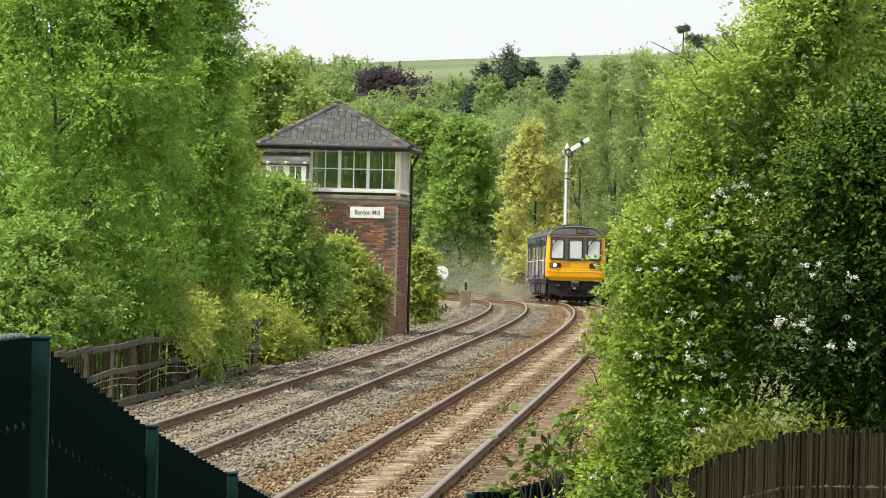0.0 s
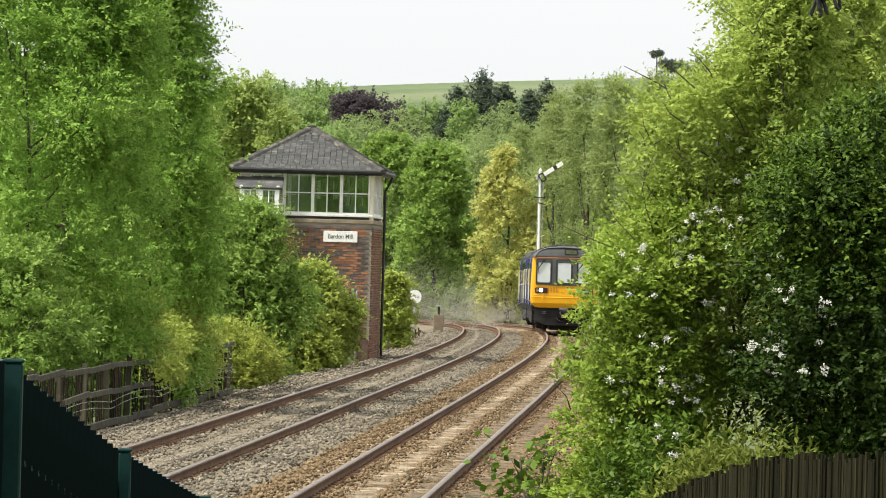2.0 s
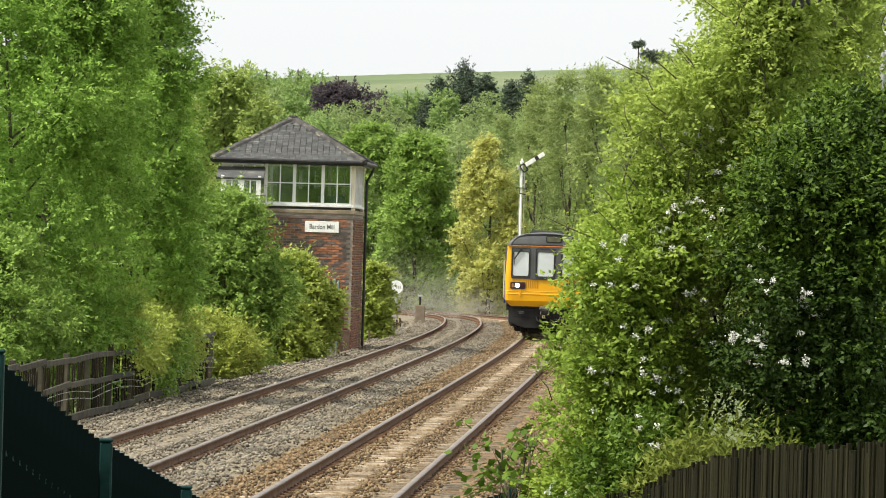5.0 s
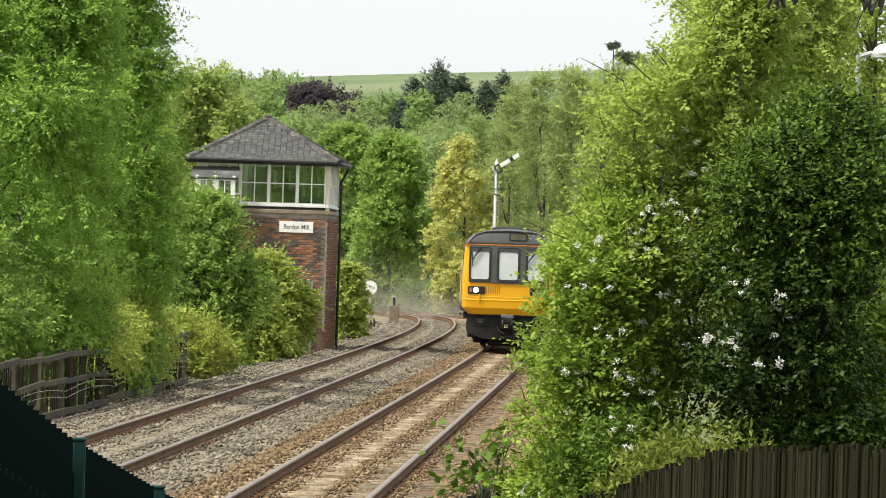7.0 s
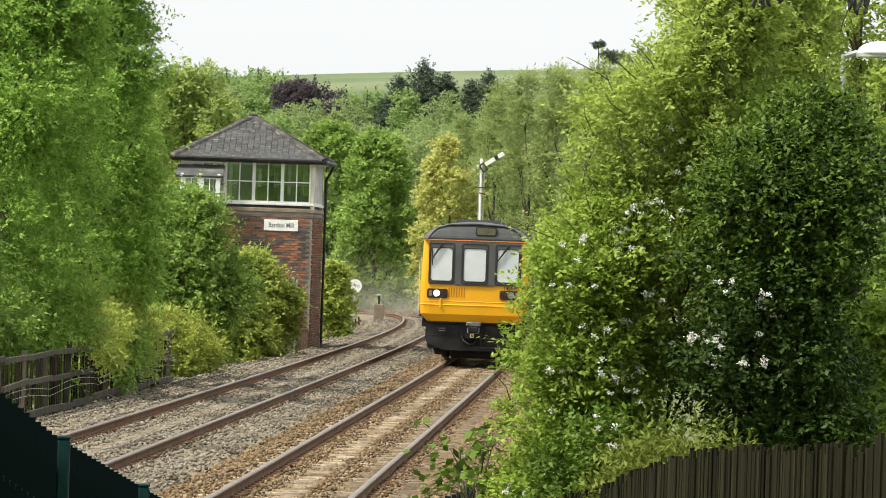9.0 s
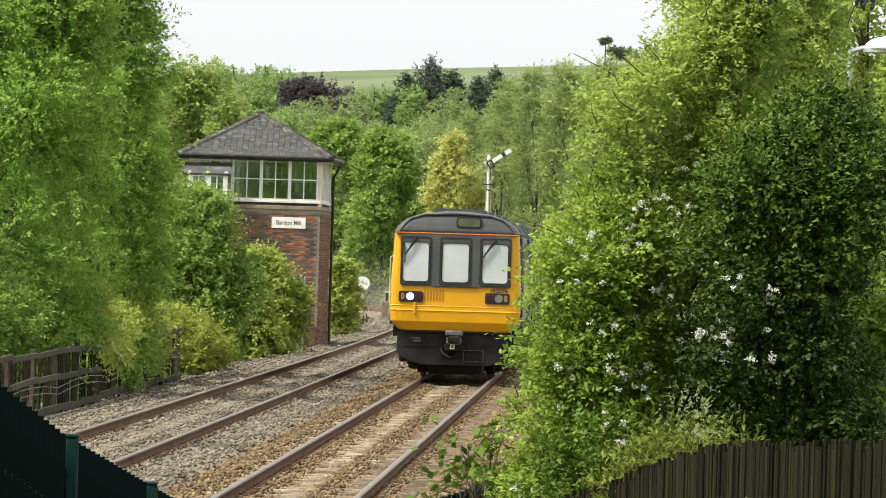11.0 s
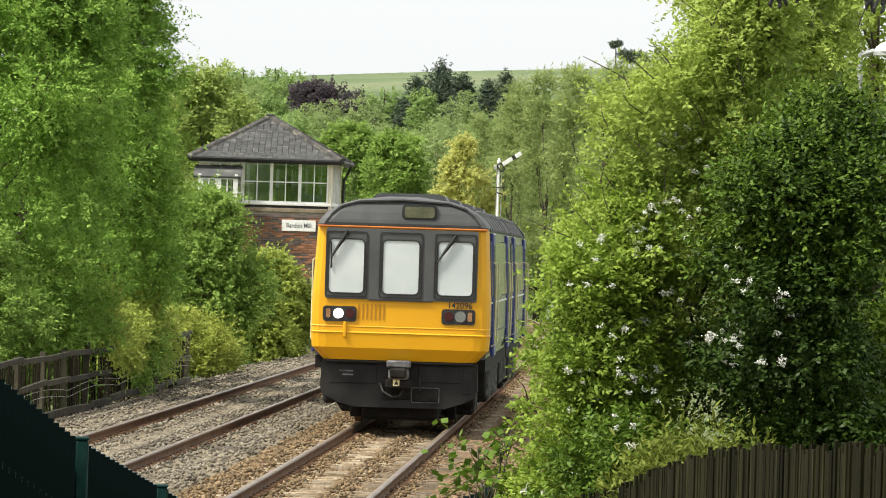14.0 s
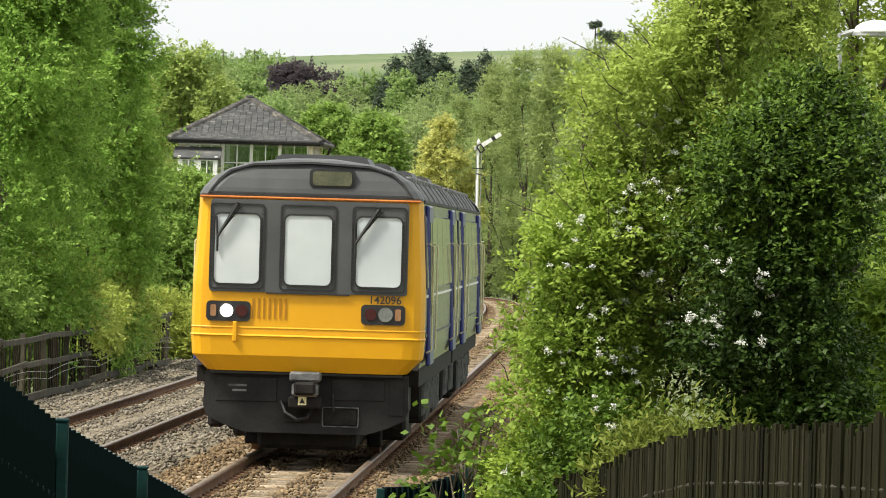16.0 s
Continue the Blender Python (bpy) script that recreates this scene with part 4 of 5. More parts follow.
    bm.faces.new(rings[0])
    nose = part("cab_front", bm, M_YELLOW, car, "bright yellow cab front")
    bm = bmesh.new()
    rings = rows_shell(bm, [(3.14, 1.345, 7.72), (3.17, 1.345, 7.73), (3.25, 1.3, 7.72), (3.37, 1.19, 7.69), (3.48, 1.0, 7.65), (3.56, 0.75, 7.59), (3.6, 0.45, 7.52), (3.625, 0.25, 7.4)], 6.9, cut=0.1)
    bm.faces.new(rings[-1][::-1])
    dome = part("roof_dome", bm, M_CAB_GREY, car, "dark grey moulded dome over the cab")
    part("dome_edge", block(-1.33, 1.33, 7.6, 7.745, 3.12, 3.15, bevel=0.01), M_ORANGE, dome, "thin orange line above the windscreens")
    inner = [(1.2, 3.2), (1.1, 3.33), (0.96, 3.45), (0.7, 3.53), (0.0, 3.565), (-0.7, 3.53), (-0.96, 3.45), (-1.1, 3.33), (-1.2, 3.2)]
    outer = [(1.235, 3.18), (1.12, 3.35), (0.98, 3.47), (0.7, 3.555), (0.0, 3.59), (-0.7, 3.555), (-0.98, 3.47), (-1.12, 3.35), (-1.235, 3.18)]
    bm = ring_panel(outer, inner, 7.6, 7.735)
    bmesh.ops.transform(bm, matrix=Matrix.Translation((0, 7.735, 3.18)) @ Matrix.Rotation(0.2, 4, "X") @ Matrix.Translation((0, -7.735, -3.18)), verts=bm.verts)
    part("dome_rib", bm, M_RUBBER, dome)
    for z0, z1, x0, x1, r, mt, nm, y1 in ((3.27, 3.5, -0.53, 0.02, 0.06, M_RUBBER, "destination_frame", 7.725), (3.3, 3.47, -0.49, -0.02, 0.04, M_DESTINATION, "destination_blind", 7.74)):
        part(nm, panel(x0, x1, z0, z1, 7.5, y1, r), mt, dome)
    # grey windscreen panel with three windows
    part("windscreen_panel", panel(-1.19, 1.19, 2.0, 3.11, 7.6, 7.772, 0.04), M_CAB_GREY, nose, "dark grey windscreen surround")
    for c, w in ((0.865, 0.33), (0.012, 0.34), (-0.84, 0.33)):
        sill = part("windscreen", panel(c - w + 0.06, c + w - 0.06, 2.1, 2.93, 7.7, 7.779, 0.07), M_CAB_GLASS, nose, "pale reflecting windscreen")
        k = ring_panel(soft_rect(c - w + 0.045, c + w - 0.045, 2.08, 2.95, 0.08), soft_rect(c - w + 0.06, c + w - 0.06, 2.1, 2.93, 0.07), 7.7, 7.792)
        part("window_seal", k, M_RUBBER, sill)
        k = ring_panel(soft_rect(c - w, c + w, 2.03, 3.06, 0.05), soft_rect(c - w + 0.015, c + w - 0.015, 2.045, 3.045, 0.05), 7.7, 7.785)
        part("window_frame", k, M_RUBBER, sill)
        for sx in (-1, 1):
            bm = bmesh.new()
            for i in range(18):
                z = 2.13 + i * 0.05
                slab(bm, c + sx * (w - 0.032) - 0.006, c + sx * (w - 0.032) + 0.006, 7.77, 7.784, z, z + 0.014)
            tagged(part("rivets", bm, M_RUBBER, sill), kind="stuff")
    for x0, z0, x1, z1 in ((0.87, 3.05, 1.1, 2.66), (-0.83, 3.03, -0.56, 2.62)):
        w = part("wiper", bar([(x0, 7.77, z0), (x0, 7.82, z0), (x1, 7.82, z1)], [0.028, 0.026, 0.018], 6), M_RUBBER, nose, "black windscreen wiper")
        part("wiper_link", bar([(x0 - 0.05, 7.8, z0 - 0.01), (x1 - 0.03, 7.815, z1 + 0.04)], 0.009, 5), M_RUBBER, w)
        part("wiper_blade", bar([(x1 + 0.02, 7.8, z1 + 0.24), (x1, 7.81, z1), (x1 + 0.0, 7.8, z1 - 0.18)], 0.015, 5), M_RUBBER, w)
    part("handrail", block(-0.5, 0.5, 7.75, 7.785, 1.985, 2.0), M_RUBBER, nose)
    # lamps
    for c, lens in ((0.95, ((0.18, 0.066, M_AMBER_LENS), (0.02, 0.078, M_HEADLIGHT), (-0.16, 0.072, M_RED_LENS))), (-0.91, ((0.15, 0.072, M_RED_LENS), (-0.03, 0.088, M_CLEAR_LENS), (-0.18, 0.066, M_AMBER_LENS)))):
        lamp = part("lamp_housing", panel(c - 0.265, c + 0.265, 1.645, 1.885, 7.7, 7.772, 0.05), M_RUBBER, nose, "black lamp housing")
        for dx, r, mt in lens:
            if r < 0.07:
                part("lens", panel(c + dx - 0.035, c + dx + 0.035, 1.7, 1.84, 7.7, 7.785, 0.02), mt, lamp)
            else:
                part("lens", disc(c + dx, 1.77, r, 7.7, 7.786), mt, lamp)
    for i in range(7):
        part("grille_slot", panel(0.25 + i * 0.065, 0.275 + i * 0.065, 1.68, 1.93, 7.7, 7.758, 0.012), M_SLOT, nose)
    part("lifting_bracket", block(0.84, 0.89, 7.74, 7.79, 1.4, 1.64, bevel=0.01), M_YELLOW, nose)
    text("fleet_number", "142096", 0.132, M_RUBBER, nose, pose(-0.93, 7.776, 1.94, 90, 0, 180), "black painted fleet number", 1.0)
    # black valance, coupler and fittings
    bm = bmesh.new()
    out = [(1.22, 1.04), (1.24, 0.62), (1.2, 0.5), (1.0, 0.4), (0.72, 0.31), (-0.72, 0.31), (-1.0, 0.4), (-1.2, 0.5), (-1.24, 0.62), (-1.22, 1.04)]
    loft(bm, out, 7.25, 7.5)
    val = part("valance", bm, M_VALANCE, car, "black valance plate under the cab")
    part("valance_top", block(-1.15, 1.15, 7.4, 7.6, 1.01, 1.05, bevel=0.01), M_RUBBER, val)
    for x0, x1, z0, z1, mt in ((-0.62, -0.22, 0.42, 0.62, M_UNDER), (-0.18, 0.26, 0.44, 0.68, M_UNDER), (-0.95, -0.3, 0.72, 0.98, M_VALANCE), (0.35, 1.1, 0.68, 0.98, M_VALANCE), (-1.18, -1.0, 0.55, 1.0, M_VALANCE)):
        part("access_panel", block(x0, x1, 7.48, 7.513, z0, z1, bevel=0.008), mt, val)
    part("panel_edge", ring_panel(soft_rect(-0.64, -0.2, 0.4, 0.64, 0.02), soft_rect(-0.63, -0.21, 0.41, 0.63, 0.02), 7.49, 7.518), M_COUPLER, val)
    cp = part("coupler", block(-0.16, 0.16, 7.5, 7.85, 0.76, 0.93, bevel=0.03), M_COUPLER, car, "grey steel automatic coupler")
    part("coupler_head", block(-0.19, 0.19, 7.62, 7.88, 0.94, 1.06, bevel=0.025), M_COUPLER, cp)
    part("coupler_face", block(-0.13, 0.13, 7.84, 7.95, 0.78, 0.94, bevel=0.03), M_UNDER, cp)
    part("electrical_box", block(-0.2, 0.2, 7.55, 7.8, 0.62, 0.76, bevel=0.02), M_UNDER, cp)
    part("warning_label", block(-0.02, 0.08, 7.8, 7.806, 0.66, 0.76), M_LABEL_YELLOW, cp, "small yellow warning label")
    bm = bmesh.new()
    loft(bm, [(-0.005, 0.68), (0.03, 0.745), (0.065, 0.68)], 7.8, 7.81)
    part("warning_triangle", bm, M_RUBBER, cp)
    part("air_hose", bar([(0.3, 7.5, 0.7), (0.24, 7.58, 0.56), (0.1, 7.62, 0.48), (-0.02, 7.6, 0.5), (-0.08, 7.55, 0.62)], 0.02, 6), M_RUBBER, val)
    part("air_hose", bar([(-0.32, 7.5, 0.8), (-0.34, 7.58, 0.6), (-0.28, 7.56, 0.5)], 0.016, 6), M_RUBBER, val)
    for i in range(2):
        part("notice", block(0.72, 0.94 - 0.05 * i, 7.513, 7.517, 0.86 - 0.06 * i, 0.885 - 0.06 * i), M_COUPLER, val)
    # underframe
    for sx in (-1, 1):
        part("lifeguard", block(sx * 0.76 - 0.09, sx * 0.76 + 0.09, 5.25, 5.4, 0.1, 0.95, bevel=0.02), M_UNDER, car)
        part("skirt", block(sx * 1.1 - 0.1, sx * 1.1 + 0.1, 6.0, 7.2, 0.35, 1.05, bevel=0.04), M_UNDER, car)
        for y0, y1, z0 in ((3.2, 3.9, 0.42), (1.2, 3.0, 0.34), (-0.8, 1.0, 0.42), (-2.9, -1.0, 0.36), (-7.2, -5.6, 0.45)):
            box = part("equipment_case", block(sx * 1.12 - 0.16, sx * 1.12 + 0.16, y0, y1, z0, 1.02, bevel=0.03), M_UNDER, car)
            for y in np.arange(y0 + 0.1, y1 - 0.1, 0.3):
                part("case_rib", block(sx * 1.29 - 0.02, sx * 1.29 + 0.02, y, y + 0.06, z0 + 0.05, 1.0), M_COUPLER, box)
        for y in (-4.5, 4.5):
            part("axle_box", block(sx * 1.02 - 0.1, sx * 1.02 + 0.1, y - 0.25, y + 0.25, 0.25, 0.95, bevel=0.05), M_UNDER, car)
    # Two made-up blocks that keep light from the ground under the cab end
    part("shade_tray", block(-1.15, 1.15, 1.9, 7.2, 0.5, 1.0, bevel=0.04), M_UNDER, car)
    part("light_blocker", block(-0.6, 0.6, 3.9, 7.1, 0.11, 0.6, bevel=0.05), M_UNDER, car)
    part("fuel_tank", block(-1.1, 1.1, 1.9, 3.8, 0.14, 0.62, bevel=0.05), M_UNDER, car)
    part("engine", block(-0.9, 0.9, -2.5, 2.0, 0.4, 1.0, bevel=0.06), M_UNDER, car)
    for y in (-4.5, 4.5):
        bm = bmesh.new()
        tube(bm, [(-0.7, 0, 0), (0.7, 0, 0)], 0.08, 10)
        for sx in (-1, 1):
            tube(bm, [(sx * 0.67, 0, 0), (sx * 0.7, 0, 0), (sx * 0.705, 0, 0), (sx * 0.8, 0, 0)], [0.38, 0.455, 0.43, 0.42], 20)
        w = part("wheelset", bm, M_RAIL_RUST, car, "rust-brown steel wheelset")
        w.location = (0, y, 0.42)
    return car


CARS = [railcar()]
CARS.append(copy_thing(CARS[0], pose(0, 320, 0)))
FRONT = lambda t: 297.0 - 16.35 * t + 0.159 * t * t


def car_pose(front, k):
    """Pose of a car when the train's front is at that place on the line: it rides on its two axles; the second car faces the other way."""
    mid = front + 7.75 + k * 15.9
    ax, ay, az, _ = line_at(mid - 4.5, -0.035)
    bx, by, bz, _ = line_at(mid + 4.5, -0.035)
    way = Vector((ax - bx, ay - by, az - bz))
    yaw = math.degrees(math.atan2(-way.x, way.y))
    m = pose((ax + bx) / 2, (ay + by) / 2, (az + bz) / 2, math.degrees(math.asin(way.z / way.length)), 0, yaw)
    return m @ pose(0, 0, 0, 0, 0, 180) if k else m


# ---- signal box ----
M_LETTER = material("grey_lettering", [(0.09, 0.09, 0.09), (0.13, 0.13, 0.13)], 0.6, 3, 30, 0.0)
M_TEAL = material("weathered_green_pipe", [(0.1, 0.19, 0.18), (0.22, 0.33, 0.32)], 0.6, 4, 30, 0.2)
M_DOOR_BROWN = material("dull_brown_paint", [(0.075, 0.045, 0.03), (0.12, 0.075, 0.05)], 0.7, 4, 30, 0.2)
BOX = pose(-3.22, 193.5, 0, 0, 0, -2.1)
HW, HL, SILL, EAVE = 2.0, 3.5, 3.88, 5.46


def sash(parent, x0, x1, z0, z1, m, bars=2, rails=2):
    """A window unit of bars by rails panes, in the plane y = 0, set by m."""
    win = part("window", ring_panel(soft_rect(x0, x1, z0, z1, 0.001, 1), soft_rect(x0 + 0.045, x1 - 0.045, z0 + 0.055, z1 - 0.045, 0.001, 1), -0.05, 0.05), M_WHITE, parent, "white-painted sash window")
    win.matrix_basis = m
    for i in range(1, bars):
        x = x0 + (x1 - x0) * i / bars
        part("glazing_bar", block(x - 0.016, x + 0.016, -0.035, 0.035, z0 + 0.05, z1 - 0.04), M_WHITE, win)
    for i in range(1, rails):
        z = z0 + (z1 - z0) * i / rails
        part("glazing_bar", block(x0 + 0.04, x1 - 0.04, -0.03, 0.03, z - 0.016, z + 0.016), M_WHITE, win)
    for i in range(bars):
        for j in range(rails):
            g = part("pane", block(x0 + (x1 - x0) * i / bars + 0.01, x0 + (x1 - x0) * (i + 1) / bars - 0.01, -0.004, 0.004, z0 + (z1 - z0) * j / rails + 0.01, z0 + (z1 - z0) * (j + 1) / rails - 0.01), M_GLASS, win)
            g.visible_shadow = False
    return win


def signal_box():
    b = thing("signal_box", "brick signal box with slate hipped roof and white-framed windows", "signal box", BOX)
    wall = part("brick_wall", block(-HW + 0.012, HW - 0.012, -HL + 0.012, HL - 0.012, -0.8, SILL), M_MORTAR, b, "soot-darkened red brick base")
    band = part("stone_band", block(-HW - 0.05, HW + 0.05, -HL - 0.05, HL + 0.05, SILL, SILL + 0.12, bevel=0.015), M_SANDSTONE, b, "weathered sandstone sill course")
    part("string_course", block(-HW - 0.02, HW + 0.02, -HL - 0.02, HL + 0.02, SILL - 0.16, SILL - 0.08, bevel=0.01), M_BRICK_BLUE, wall)
    part("boarded_floor", block(-HW + 0.1, HW - 0.1, -HL + 0.1, HL - 0.1, SILL + 0.121, SILL + 0.2), M_INSIDE, b)
    part("window_sill", block(-HW - 0.02, HW + 0.02, -HL - 0.04, HL + 0.02, SILL + 0.2, SILL + 0.27, bevel=0.01), M_WHITE, b, "white-painted timber sill")
    z0, z1 = SILL + 0.27, EAVE - 0.05
    # corner posts and boarded piers in cream paint
    for x0, x1, y0, y1 in ((HW - 0.085, HW, -HL, -HL + 0.9), (-HW, -HW + 0.3, -HL, -HL + 0.3), (HW - 0.2, HW, HL - 0.3, HL), (-HW, -HW + 0.2, HL - 0.3, HL)):
        part("corner_post", block(x0, x1, y0, y1, SILL + 0.12, EAVE, bevel=0.01), M_CREAM, b, "aged cream boarded corner")
    part("head_beam", block(-HW, HW, -HL, -HL + 0.12, z1, EAVE, bevel=0.01), M_CREAM, b)
    part("head_beam", block(-HW, HW, HL - 0.12, HL, z1, EAVE, bevel=0.01), M_CREAM, b)
    for sx in (-1, 1):
        part("head_beam", block(sx * (HW - 0.06) - 0.06, sx * (HW - 0.06) + 0.06, -HL + 0.9 if sx > 0 else -HL + 0.3, HL - 0.3, z1, EAVE), M_CREAM, b)
    # end windows towards the platform
    ws = (HW - 0.09 - (-0.66)) / 3
    for i in range(3):
        sash(b, -0.66 + ws * i, -0.66 + ws * (i + 1) - 0.004, z0, z1, pose(0, -HL + 0.06, 0))
    sash(b, -HW + 0.3, -0.664, z0 + 0.25, z1, pose(0, -HL + 0.06, 0), 3, 2)
    # windows of the two long sides and of the far end
    for k in range(6):
        a0 = -HL + 0.92 + k * 0.895
        sash(b, a0, a0 + 0.885, z0, z1, Matrix.Translation((HW - 0.06, 0, 0)) @ Matrix.Rotation(radians(90), 4, "Z"))
    for k in range(6):
        a0 = -HL + 0.32 + k * 0.98
        sash(b, a0, a0 + 0.97, z0, z1, Matrix.Translation((-HW + 0.06, 0, 0)) @ Matrix.Rotation(radians(90), 4, "Z"))
    for k in range(4):
        a0 = -HW + 0.2 + k * 0.91
        sash(b, a0, a0 + 0.9, z0, z1, pose(0, HL - 0.06, 0))
    part("ceiling_boards", block(-HW + 0.13, HW - 0.13, -HL + 0.13, HL - 0.13, EAVE - 0.04, EAVE), M_INSIDE, b)
    # inside: lever frame, cabinet, desk
    part("lever_frame", block(0.2, 0.9, -1.5, 2.0, SILL + 0.2, SILL + 0.75, bevel=0.03), M_INSIDE, b)
    for i in range(12):
        part("lever", bar([(0.55, -1.3 + i * 0.26, SILL + 0.7), (0.5, -1.3 + i * 0.26, SILL + 1.15)], 0.02, 5), M_BLACK, b)
    part("block_shelf", block(0.1, 0.6, -1.6, 2.2, SILL + 1.35, SILL + 1.42), M_INSIDE, b)
    part("cupboard", block(-0.35, 0.1, -2.9, -2.5, SILL + 0.2, SILL + 1.4, bevel=0.02), M_INSIDE, b)
    part("desk", block(0.9, 1.7, -3.1, -2.6, SILL + 0.2, SILL + 0.55, bevel=0.02), M_TEAL, b)
    # roof
    ex, ey, top, ry = HW + 0.3, HL + 0.34, 6.76, 1.55
    bm = bmesh.new()
    lo = [bm.verts.new(p) for p in ((-ex, -ey, EAVE), (ex, -ey, EAVE), (ex, ey, EAVE), (-ex, ey, EAVE))]
    hi = [bm.verts.new((0, -ry, top)), bm.verts.new((0, ry, top))]
    for f in ((lo[0], lo[1], hi[0]), (lo[1], lo[2], hi[1], hi[0]), (lo[2], lo[3], hi[1]), (lo[3], lo[0], hi[0], hi[1]), lo[::-1]):
        bm.faces.new(f)
    roof = part("roof", bm, M_SLATE_BED, b, "weathered grey slate hipped roof")
    part("fascia", block(-ex + 0.03, ex - 0.03, -ey + 0.03, -ey + 0.07, EAVE - 0.13, EAVE - 0.004), M_BLACK, roof)
    part("soffit", block(-ex + 0.07, ex - 0.07, -ey + 0.07, ey - 0.07, EAVE - 0.06, EAVE - 0.02), M_CREAM, roof)
    gut = part("gutter", bar([(-ex, -ey - 0.04, EAVE - 0.02), (ex + 0.04, -ey - 0.04, EAVE - 0.04), (ex + 0.04, ey, EAVE - 0.02)], 0.055, 8), M_BLACK, roof, "black cast-iron gutter")
    part("fascia", block(ex - 0.07, ex - 0.03, -ey + 0.07, ey - 0.03, EAVE - 0.13, EAVE - 0.004), M_BLACK, roof)
    part("downpipe", bar([(ex + 0.0, HL - 0.5, EAVE - 0.08), (ex - 0.06, HL - 0.5, EAVE - 0.25), (HW + 0.1, HL - 0.5, EAVE - 0.5), (HW + 0.09, HL - 0.5, 0.2), (HW + 0.09, HL - 0.5, -0.4)], 0.042, 8), M_BLACK, b, "black rainwater downpipe")
    # slates of the hip towards the platform, course by course
    sl = bmesh.new()
    slab(sl, -0.082, 0.082, -0.09, 0.09, -0.004, 0.005)
    slate = finish(sl, "slate", M_SLATE)
    pitch = math.atan2(top - EAVE, ey - ry)
    length = math.hypot(top - EAVE, ey - ry)
    rr = random.Random(8)
    rows = int(length / 0.104)
    for r in range(rows):
        u = (r + 0.4) / rows
        half = ex * (1 - u) - 0.1
        n = max(1, int(2 * half / 0.172))
        for i in range(n):
            x = -half + 2 * half * (i + 0.5 + (0.25 if r % 2 else -0.25) * (n > 2)) / n
            if abs(x) > half:
                continue
            o = new("slate", slate)
            o.parent = roof
            y, z = -ey + (ey - ry) * u, EAVE + (top - EAVE) * u
            o.matrix_basis = Matrix.Translation((x, y - math.sin(pitch) * 0.014, z + math.cos(pitch) * 0.014)) @ Matrix.Rotation(pitch - 0.025 + rr.uniform(-0.006, 0.006), 4, "X") @ Matrix.Rotation(rr.uniform(-0.012, 0.012), 4, "Z")
    # slates of the long slopes, joined
    for sx in (-1, 1):
        v, f = [], []
        wp = math.atan2(top - EAVE, ex)
        for r in range(13):
            u = (r + 0.4) / 13
            yh = ey + (ry - ey) * u - 0.12
            n = int(2 * yh / 0.25)
            for i in range(n):
                y = -yh + 2 * yh * (i + 0.5) / n
                c = Vector((sx * (ex * (1 - u) + math.sin(wp) * 0.014), y, EAVE + (top - EAVE) * u + math.cos(wp) * 0.014))
                d = Vector((-sx * math.cos(wp), 0, math.sin(wp) - 0.02))
                for a, s in ((-0.12, -0.17), (0.12, -0.17), (0.12, 0.17), (-0.12, 0.17)):
                    v.append(c + Vector((0, a, 0)) + d * s)
                f.append((len(v) - 4, len(v) - 3, len(v) - 2, len(v) - 1))
        tagged(part("slates", raw_mesh("slates", v, f, M_SLATE_BED), M_SLATE_BED, roof), kind="stuff")
    # hip and ridge tiles
    cap = bmesh.new()
    loft(cap, [(-0.13, -0.05), (-0.1, 0.012), (0, 0.06), (0.1, 0.012), (0.13, -0.05), (0, 0.02)], -0.2, 0.2)
    cap = finish(cap, "ridge_tile", M_RIDGE)
    for a, c, n in (((-ex, -ey, EAVE), (0, -ry, top), 11), ((ex, -ey, EAVE), (0, -ry, top), 11), ((ex, ey, EAVE), (0, ry, top), 11), ((0, -ry, top), (0, ry, top), 8)):
        a, c = Vector(a), Vector(c)
        q = (c - a).to_track_quat("Y", "Z").to_matrix().to_4x4()
        for i in range(n):
            o = new("ridge_tile", cap)
            o.parent = roof
            o.matrix_basis = Matrix.Translation(a.lerp(c, (i + 0.5) / n) + Vector((0, 0, 0.03 + rr.uniform(-0.006, 0.01)))) @ q
    part("finial", block(-0.14, 0.14, -ry - 0.14, -ry + 0.14, top - 0.02, top + 0.09, bevel=0.04), M_RIDGE, roof)
    # porch over the stair landing
    porch = part("porch_roof", block(-HW - 0.1, -0.68, -HL - 1.05, -HL + 0.05, 5.16, 5.22, m=Matrix.Translation((0, -HL, 5.2)) @ Matrix.Rotation(0.32, 4, "X") @ Matrix.Translation((0, HL, -5.2))), M_SLATE, b, "small slate pent roof over the landing")
    part("porch_lead", block(-HW, -0.75, -HL - 0.1, -HL - 0.03, 5.28, 5.33, bevel=0.01), M_WHITE, porch)
    for x in (-1.9, -1.35, -0.8):
        part("porch_post", block(x - 0.045, x + 0.045, -HL - 0.95, -HL - 0.86, 3.4, 4.95, bevel=0.008), M_WHITE, b, "white-painted porch post")
    sash(b, -1.85, -1.4, 4.1, 4.85, pose(0, -HL - 0.9, 0), 2, 1)
    sash(b, -1.3, -0.85, 4.1, 4.85, pose(0, -HL - 0.9, 0), 2, 1)
    part("porch_boards", block(-1.95, -0.75, -HL - 0.98, -HL - 0.06, 3.1, 4.08, bevel=0.01), M_SANDSTONE, b)
    # name board
    sign = part("name_board", block(-1.02, 0.0, -0.02, 0.02, 3.32, 3.65, bevel=0.006), M_WHITE, b, "white name board with grey letters")
    sign.location = (1.57, -HL - 0.03, 0)
    text("lettering", "Bardon Mill", 0.195, M_LETTER, sign, pose(-0.51, -0.023, 3.485, 90, 0, 0), "grey name lettering", 0.84)
